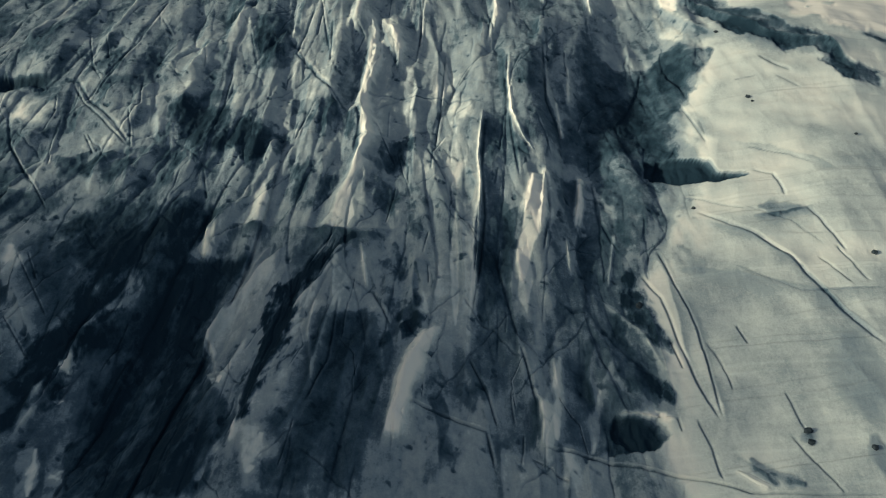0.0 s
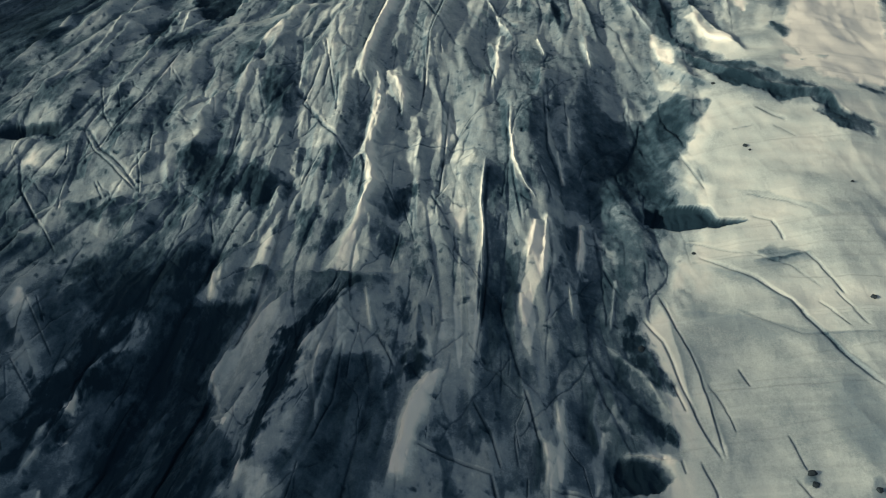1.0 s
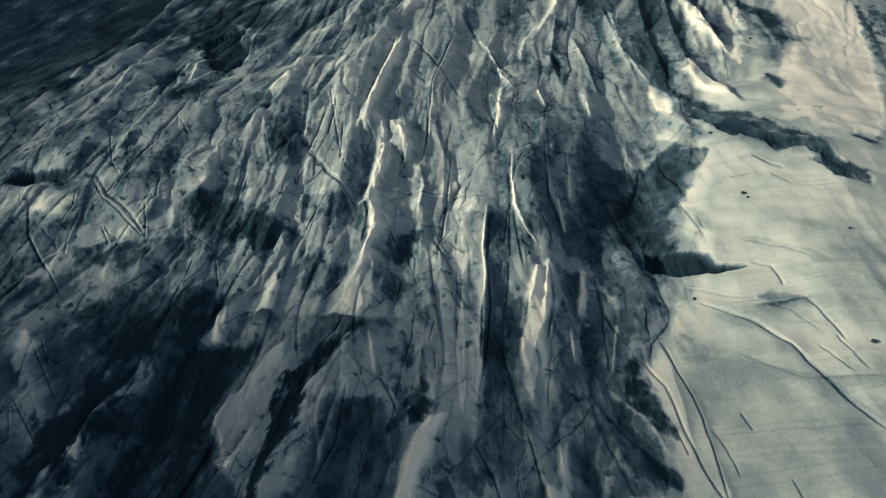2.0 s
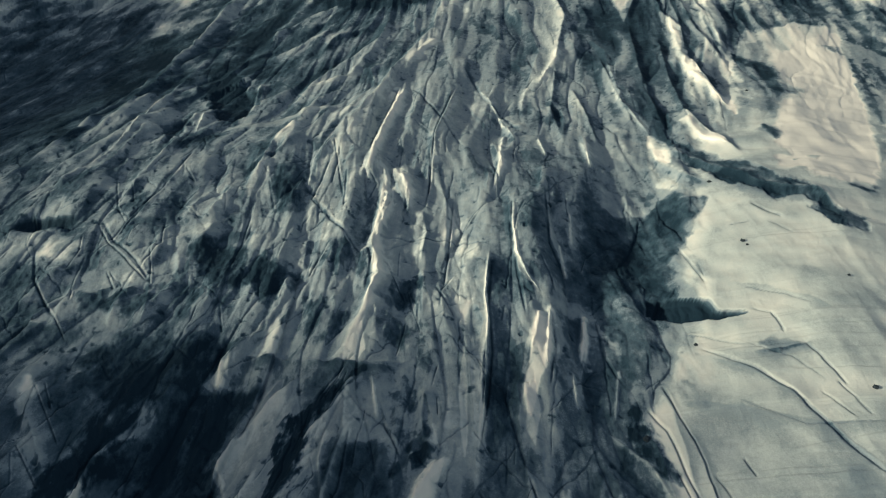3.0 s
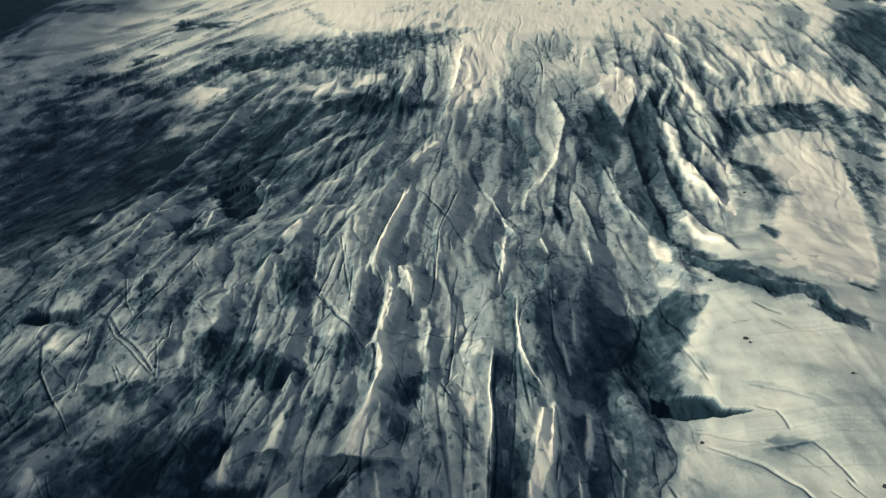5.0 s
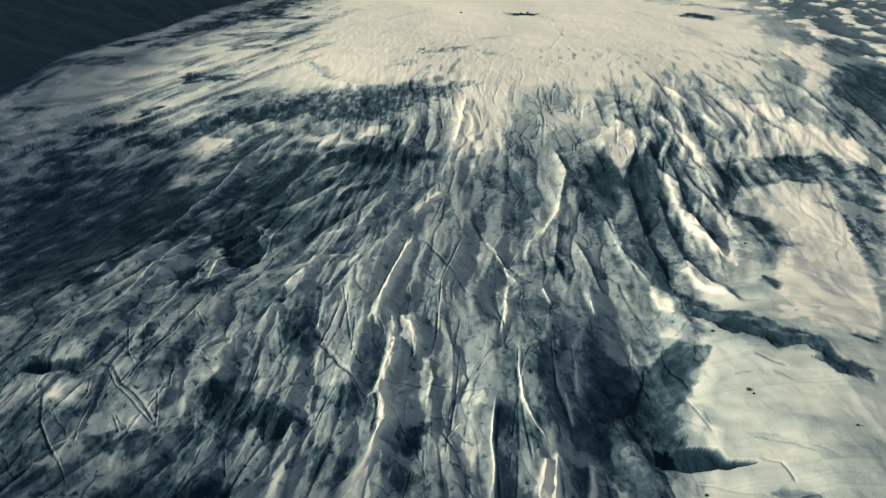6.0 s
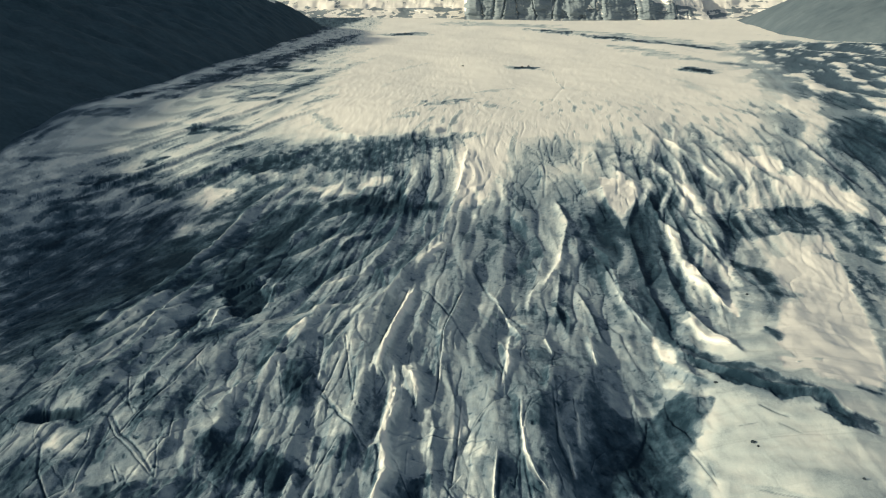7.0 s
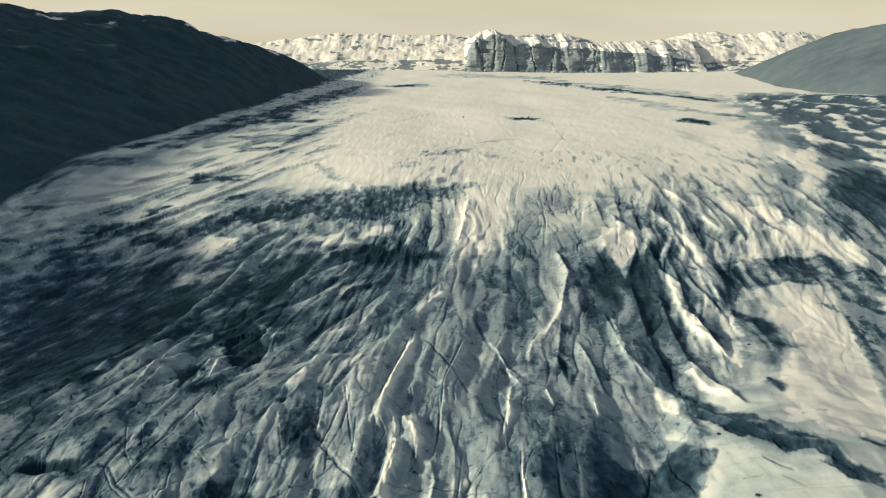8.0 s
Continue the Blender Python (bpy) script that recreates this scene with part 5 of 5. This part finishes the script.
scarp([(35.2, 114.6), (35.8, 102.9), (36.1, 93.1), (36.4, 84.8)], 1.21, 0.2, 0.71, 0.2, 0.36)

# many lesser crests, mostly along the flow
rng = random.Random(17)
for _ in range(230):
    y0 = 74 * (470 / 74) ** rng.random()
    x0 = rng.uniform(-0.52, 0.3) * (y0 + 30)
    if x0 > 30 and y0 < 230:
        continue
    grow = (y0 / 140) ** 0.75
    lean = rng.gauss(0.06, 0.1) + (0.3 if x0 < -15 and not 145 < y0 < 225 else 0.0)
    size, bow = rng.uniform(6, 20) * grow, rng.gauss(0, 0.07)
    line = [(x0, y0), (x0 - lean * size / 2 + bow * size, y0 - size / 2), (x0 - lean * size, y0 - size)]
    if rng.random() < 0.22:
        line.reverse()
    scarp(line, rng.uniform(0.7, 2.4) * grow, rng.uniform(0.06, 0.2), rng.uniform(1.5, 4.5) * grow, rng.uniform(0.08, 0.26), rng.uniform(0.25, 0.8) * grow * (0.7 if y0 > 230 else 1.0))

# many small clefts, mostly along the flow, some across it
rng = random.Random(5)
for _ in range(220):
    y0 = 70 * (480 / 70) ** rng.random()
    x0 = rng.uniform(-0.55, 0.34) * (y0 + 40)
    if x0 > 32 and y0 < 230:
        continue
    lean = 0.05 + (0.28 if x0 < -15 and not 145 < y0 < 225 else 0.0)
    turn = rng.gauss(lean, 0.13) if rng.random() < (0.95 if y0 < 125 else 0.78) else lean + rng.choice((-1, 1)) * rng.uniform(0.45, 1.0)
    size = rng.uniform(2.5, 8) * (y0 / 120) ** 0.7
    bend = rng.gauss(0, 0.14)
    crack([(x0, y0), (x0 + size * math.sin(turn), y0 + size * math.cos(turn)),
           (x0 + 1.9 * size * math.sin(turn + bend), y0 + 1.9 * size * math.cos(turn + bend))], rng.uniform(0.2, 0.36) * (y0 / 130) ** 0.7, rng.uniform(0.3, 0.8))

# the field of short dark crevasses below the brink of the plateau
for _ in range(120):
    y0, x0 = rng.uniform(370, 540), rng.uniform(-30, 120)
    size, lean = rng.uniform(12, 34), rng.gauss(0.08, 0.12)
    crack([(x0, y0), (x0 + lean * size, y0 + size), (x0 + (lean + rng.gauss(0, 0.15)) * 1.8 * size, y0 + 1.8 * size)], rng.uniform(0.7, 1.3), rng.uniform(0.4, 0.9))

# the darkest tone is capped, mottled and roughened
ASH_AND_SHADE = np.where(ASH_AND_SHADE > 0.65, 0.65 + 0.42 * np.tanh((ASH_AND_SHADE - 0.65) / 0.42), ASH_AND_SHADE)
ASH_AND_SHADE += rough_zone * 0.045 * fbm(PX / 2.4, PY / 3.4, 5, 157, 0.7)
close = 1 - 0.75 * smooth(190, 300, PY)
HZ += 0.22 * close * smooth(0.5, 0.75, ASH_AND_SHADE) * ridged(PX / 2.4, PY / 4, 3, 163)
ASH_AND_SHADE -= 0.1 * close * smooth(0.55, 0.8, ASH_AND_SHADE) * np.clip(fbm(FLOW / 4, PY / 7, 5, 161, 0.65), -0.5, 1.2)

# ground rises gently under the hills at both sides
HZ += 0.02 * np.maximum(np.abs(PX) - 700, 0)


def sheet(name, xs, ys, zs, rows, cols, mat, values):
    """A regular grid of points as one smooth mesh, with point values."""
    mesh = bpy.data.meshes.new(name)
    count = rows * cols
    mesh.vertices.add(count)
    mesh.vertices.foreach_set("co", np.stack([xs, ys, zs], 1).astype(np.float32).ravel())
    a = (np.arange(rows - 1)[:, None] * cols + np.arange(cols - 1)[None, :]).ravel()
    quads = np.stack([a, a + 1, a + cols + 1, a + cols], 1).astype(np.int32)
    mesh.loops.add(quads.size)
    mesh.loops.foreach_set("vertex_index", quads.ravel())
    mesh.polygons.add(len(quads))
    mesh.polygons.foreach_set("loop_start", np.arange(0, quads.size, 4, dtype=np.int32))
    mesh.update(calc_edges=True)
    mesh.polygons.foreach_set("use_smooth", np.ones(len(quads), bool))
    for key, value in values.items():
        mesh.attributes.new(key, "FLOAT", "POINT").data.foreach_set("value", value.astype(np.float32))
    mesh.materials.append(mat)
    return new(name, mesh)


glacier = sheet("ground", PX, PY, HZ, len(rows_y), len(cols_u), ICE, {"ash_and_shade": np.clip(ASH_AND_SHADE, -0.15, 1.15)})
tagged(glacier, "crevassed glacier tongue of grey ash-streaked ice and snow", "glacier", kind="structure")

# ---- mountains round the ice ----
def split_mountain(name, x, y, z, snow, cut, mat, names):
    """One mountain with two parts that meet along a line of its grid."""
    base = new(name)
    base.location = (float(x.mean()), float(y.mean()), 0)
    for label, span in zip(names, (slice(0, cut), slice(cut - 1, None))):
        px, py, pz, ps = x[:, span], y[:, span], z[:, span], snow[:, span]
        ob = sheet(label, px.ravel() - base.location.x, py.ravel() - base.location.y, pz.ravel(), *px.shape, mat, {"snow": ps.ravel()})
        ob.parent = base
    return base


def hill(name, foot, ridge, back, mat, rows, across, rough, snow_rule, seed, power=0.8):
    """A long hill: foot line, ridge line and back line as (y, x, z) stations along it, with gullied flanks."""
    def line(stations, s):
        a = np.array(stations, float)
        k = (a[:, 0] - a[0, 0]) / (a[-1, 0] - a[0, 0])
        return [np.interp(s, k, a[:, i]) for i in range(3)]

    s = np.linspace(0, 1, rows)
    (fy, fx, fz), (ry, rx, rz), (by, bx, bz) = line(foot, s), line(ridge, s), line(back, s)
    v = np.linspace(0, 2, across)
    front, rear = np.clip(v, 0, 1)[None, :], np.clip(v - 1, 0, 1)[None, :]

    def blend(f, r, b):
        return (f[:, None] * (1 - front) + r[:, None] * front) * (1 - rear) + b[:, None] * rear

    x, y = blend(fx, rx, bx), blend(fy, ry, by)
    rise = np.where(front < 1, front ** power, 1 - 0.25 * rear)
    z = fz[:, None] + (rz - fz)[:, None] * rise
    size = np.maximum(rz - fz, 4)[:, None]
    mid = 4 * front * (1 - front) * 0.8 + 0.25 * smooth(0.6, 1.0, v)[None, :]
    along = np.hypot(x, y)
    z = z + rough * size * mid * (0.6 * ridged(along / 90, z / 140, 3, seed) + 0.4 * fbm(x / 45, y / 45, 4, seed + 5))
    z = z + rough * 0.12 * size * smooth(0.7, 1.0, v)[None, :] * fbm(x / 30, y / 60, 3, seed + 9)
    snow = snow_rule(x, y, z, np.broadcast_to(v[None, :], x.shape))
    cut = across // 2 + 1
    return split_mountain(name, x, y, z, snow, cut, mat, ("front_slope", "rear_slope"))


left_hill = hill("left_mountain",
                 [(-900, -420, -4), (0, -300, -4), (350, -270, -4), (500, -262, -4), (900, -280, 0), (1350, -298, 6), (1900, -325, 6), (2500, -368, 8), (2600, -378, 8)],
                 # ridge nearer than y 1000 is unseen, its heights made up to cast shade
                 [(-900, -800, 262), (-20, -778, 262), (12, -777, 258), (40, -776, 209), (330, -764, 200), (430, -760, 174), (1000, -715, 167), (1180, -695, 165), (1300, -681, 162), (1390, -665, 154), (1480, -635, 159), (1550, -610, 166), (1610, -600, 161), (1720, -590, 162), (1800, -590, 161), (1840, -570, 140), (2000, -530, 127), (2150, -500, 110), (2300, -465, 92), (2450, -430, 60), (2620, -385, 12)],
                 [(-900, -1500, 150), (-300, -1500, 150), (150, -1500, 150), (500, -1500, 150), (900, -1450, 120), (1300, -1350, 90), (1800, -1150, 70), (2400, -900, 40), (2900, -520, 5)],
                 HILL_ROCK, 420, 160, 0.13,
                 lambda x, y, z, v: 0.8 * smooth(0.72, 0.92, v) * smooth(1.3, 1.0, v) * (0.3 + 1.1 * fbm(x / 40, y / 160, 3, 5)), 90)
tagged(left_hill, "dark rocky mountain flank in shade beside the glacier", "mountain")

right_hill = hill("right_mountain",
                  [(1500, 1300, 5), (1700, 880, 8), (1900, 800, 8), (2250, 850, 8), (2700, 960, 8), (3300, 1100, 10), (3500, 1140, 10)],
                  [(1500, 1900, 300), (1800, 1300, 215), (2200, 1130, 182), (2600, 1160, 165), (3000, 1200, 120), (3400, 1190, 50), (3560, 1160, 15)],
                  [(1500, 2900, 250), (1900, 2500, 200), (2500, 2300, 150), (3000, 2200, 130), (3400, 2100, 90), (3700, 1900, 60), (3900, 1500, 15)],
                  RIGHT_ROCK, 220, 140, 0.06,
                  lambda x, y, z, v: 0.3 * fbm(x / 90, y / 60, 3, 8) + 0.1, 120)
tagged(right_hill, "bare grey rounded mountain rising from the ice", "mountain")


def skyline(stations, q):
    a = np.array(stations, float)
    return np.interp(q, a[:, 0], a[:, 1])


def massif(name, y0, x0, x1, tops, wall, mat, seed, label, columns=640, levels=110, depth=420):
    """A snow-capped massif: a stepped wall up to its brink, then snow rising back to the skyline."""
    q = np.linspace(x0, x1, columns)
    top = skyline(tops, q)
    crest = 6 * fbm(q / 70, q * 0, 4, seed)
    brink = skyline(wall, q)
    brink = np.clip(brink + 0.1 * smooth(0.35, 0.6, brink) * fbm(q / 60, q * 0 + 3, 3, seed + 1), 0.1, 0.95)
    v = np.linspace(0, 1, levels)
    up = np.clip(v / 0.66, 0, 1)[None, :]
    away = np.clip((v - 0.66) / 0.26, 0, 1)[None, :]
    down = np.clip((v - 0.92) / 0.08, 0, 1)[None, :]
    z = 2 + (top * brink)[:, None] * up + (top * (1 - brink))[:, None] * away ** 0.8 - (0.6 * top)[:, None] * down + crest[:, None] * away
    qq = np.repeat(q[:, None], levels, 1)
    steep = np.repeat(brink[:, None], levels, 1)
    buttress = fbm(qq / 95, z / 400, 4, seed + 3)
    notch = np.exp(-(gnoise(qq / 75, z / 300, seed + 5) / 0.07) ** 2)
    ledge = fbm(qq / 150, z / 22, 4, seed + 7)
    wall_zone = smooth(0, 0.2, up) * (1 - away)
    x = qq + 6 * ledge
    y = y0 + depth * ((0.12 + 0.3 * (1 - steep)) * up + 0.6 * away + 0.5 * down) - wall_zone * (smooth(0.3, 0.65, steep) * (17 * buttress - 16 * notch) + 14 * fbm(qq / 120, z / 45, 4, seed + 29)) + 12 * ledge
    z = z + 5 * ledge * up * (1 - 0.5 * up) + 5 * fbm(x / 60, y / 60, 4, seed + 11) * (away > 0)
    blotch = fbm(qq / 85, z / 20, 4, seed + 19) + 0.6 * fbm(qq / 26, z / 11, 3, seed + 23)
    snow = 0.5 - 0.82 * smooth(0.35, 0.7, steep) + 1.25 * blotch * (1.25 - 1.05 * steep) + 0.8 * notch * steep + 0.8 * smooth(0.95, 1.0, up)
    snow = np.where(away > 0.03, 0.95 + 0.8 * blotch, snow)
    ob = split_mountain(name, x, y, z, snow, int(0.67 * levels), mat, ("rock_wall", "snow_cap"))
    return tagged(ob, label, "mountain")


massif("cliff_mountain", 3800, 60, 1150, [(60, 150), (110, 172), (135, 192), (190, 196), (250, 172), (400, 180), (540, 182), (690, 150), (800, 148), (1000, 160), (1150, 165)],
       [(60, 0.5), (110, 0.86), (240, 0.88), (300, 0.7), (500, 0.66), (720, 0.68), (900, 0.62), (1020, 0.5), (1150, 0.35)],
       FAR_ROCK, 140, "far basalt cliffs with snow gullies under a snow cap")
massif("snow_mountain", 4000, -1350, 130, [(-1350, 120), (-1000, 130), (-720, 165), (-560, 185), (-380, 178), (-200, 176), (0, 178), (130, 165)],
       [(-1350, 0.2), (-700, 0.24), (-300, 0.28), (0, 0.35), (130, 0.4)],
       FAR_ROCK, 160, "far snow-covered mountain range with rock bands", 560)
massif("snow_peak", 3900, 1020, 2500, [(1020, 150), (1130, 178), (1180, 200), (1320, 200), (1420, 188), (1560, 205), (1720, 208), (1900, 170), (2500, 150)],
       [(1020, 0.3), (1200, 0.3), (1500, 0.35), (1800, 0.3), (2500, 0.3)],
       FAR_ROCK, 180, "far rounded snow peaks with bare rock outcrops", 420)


# ---- sharp blades of ice that stand on the main ribs ----
def on_ice(field, x, y):
    """The value of a field of the sheet at places on the ice."""
    grid = field.reshape(len(rows_y), len(cols_u))
    r = np.clip(np.searchsorted(rows_y, y) - 1, 0, len(rows_y) - 2)
    k = np.clip((y - rows_y[r]) / (rows_y[r + 1] - rows_y[r]), 0, 1)
    u = x / (half[r] * (1 - k) + half[r + 1] * k)
    c = np.clip(np.searchsorted(cols_u, u) - 1, 0, len(cols_u) - 2)
    j = np.clip((u - cols_u[c]) / (cols_u[c + 1] - cols_u[c]), 0, 1)
    near = grid[r, c] * (1 - j) + grid[r, c + 1] * j
    return near * (1 - k) + (grid[r + 1, c] * (1 - j) + grid[r + 1, c + 1] * j) * k


PROFILE = [(-1.15, -0.25), (-0.75, 0.02), (-0.4, 0.5), (-0.12, 0.94), (0.02, 1.0), (0.35, 0.74), (0.8, 0.45), (1.4, 0.18), (2.1, 0.0), (2.6, -0.25)]


def ice_blade(points, width, amount, height, seed):
    pts = np.array(points, float)
    span = np.hypot(*np.diff(pts, axis=0).T)
    run = np.concatenate([[0], np.cumsum(span)])
    count = int(np.clip(run[-1] / max(0.45 * width, 0.4), 8, 90))
    s = np.linspace(0, run[-1], count)
    wob = width * 0.45 * fbm(s / (5 * width), s * 0 + seed, 3, seed)
    x, y = np.interp(s, run, pts[:, 0]) + wob, np.interp(s, run, pts[:, 1])
    ends = np.sin(np.linspace(0, math.pi, count)) ** 0.6
    tall = 0.2 * height * ends * np.clip(0.8 + 0.7 * fbm(s / (3 * width), s * 0, 3, seed + 2), 0.15, 1.5)
    wide = width * (0.35 + 0.65 * ends) * np.clip(0.9 + 0.4 * fbm(s / (4 * width), s * 0 + 5, 2, seed + 4), 0.5, 1.3)
    off = np.array(PROFILE)
    gx = x[:, None] + off[None, :, 0] * wide[:, None]
    gy = y[:, None] + 0 * gx + 0.25 * width * fbm(gx / width, y[:, None] / width + 0 * gx, 2, seed + 6)
    gz = on_ice(HZ, gx, gy) + off[None, :, 1] * tall[:, None] - 0.06 * (np.abs(off[None, :, 1]) < 0.03)
    gz += 0.05 * height * ends[:, None] * fbm(gx / (0.6 * width), gy / (1.5 * width), 2, seed + 8) * (off[None, :, 1] > 0.1)
    gz[[0, -1]] -= 0.3
    blade_tone = on_ice(ASH_AND_SHADE, gx, gy) - 0.05 * amount * (off[None, :, 1] > 0.3) + 0.06 * fbm(gx, gy / 2, 2, seed + 9)
    ob = sheet("ice_blade", gx.ravel(), gy.ravel(), gz.ravel(), count, len(off), ICE, {"ash_and_shade": np.clip(blade_tone, -0.1, 1).ravel()})
    tone = "pale" if amount > 0.45 else "grey"
    size = "long" if run[-1] > 30 else "short"
    return tagged(ob, f"{size} sharp blade of {tone} ice standing on the glacier", "ice ridge", group="ice blades on the glacier")


for number, (points, width, amount, height) in enumerate(RIBS):
    ice_blade(points, width, amount, height, 200 + 11 * number)


# ---- dark boulders on the snow ----
def boulder(x, y, size, seed):
    rng = random.Random(seed)
    bm = bmesh.new()
    bmesh.ops.create_icosphere(bm, subdivisions=2, radius=1.0)
    stretch = Vector((rng.uniform(0.8, 1.3), rng.uniform(0.8, 1.2), rng.uniform(0.55, 0.8)))
    for v in bm.verts:
        n = 1 + 0.5 * noise.noise(v.co * 1.6 + Vector((seed, 0, 0))) + 0.2 * noise.noise(v.co * 3.4)
        v.co = Vector((v.co.x * stretch.x, v.co.y * stretch.y, v.co.z * stretch.z)) * n * size
        v.co.z = max(v.co.z, -0.35 * size)
    mesh = bpy.data.meshes.new("boulder")
    bm.to_mesh(mesh)
    bm.free()
    mesh.materials.append(BOULDER)
    ob = new("boulder", mesh)
    z = float(on_ice(HZ, np.array([x]), np.array([y]))[0])
    ob.matrix_world = pose(x, y, z + 0.2 * size, 0, 0, rng.uniform(0, 360))
    return tagged(ob, "dark rough basalt boulder lying on the snow", "boulder", group="boulders on the snow")


boulder(52.2, 77.3, 0.55, 1)
boulder(52.1, 75.6, 0.4, 2)
boulder(68.3, 164.6, 0.55, 3)
boulder(68.7, 162.6, 0.35, 4)
boulder(74.2, 111.6, 0.45, 5)
boulder(59.9, 74, 0.4, 6)
boulder(84.2, 146.5, 0.35, 7)
boulder(69.6, 196.1, 0.5, 8)
boulder(49, 129.7, 0.4, 9)
boulder(34.6, 105.8, 0.6, 10)
boulder(90.3, 1069.8, 2.2, 11)
boulder(99.9, 1089.2, 1.6, 12)
boulder(320.9, 2284.4, 3.0, 13)
boulder(378.2, 1949.8, 3.0, 14)
boulder(-110.7, 2101.1, 3.0, 15)
boulder(15.7, 1097.7, 1.6, 16)
boulder(-416.1, 2028.2, 3.5, 17)
boulder(102.2, 267.9, 0.5, 18)
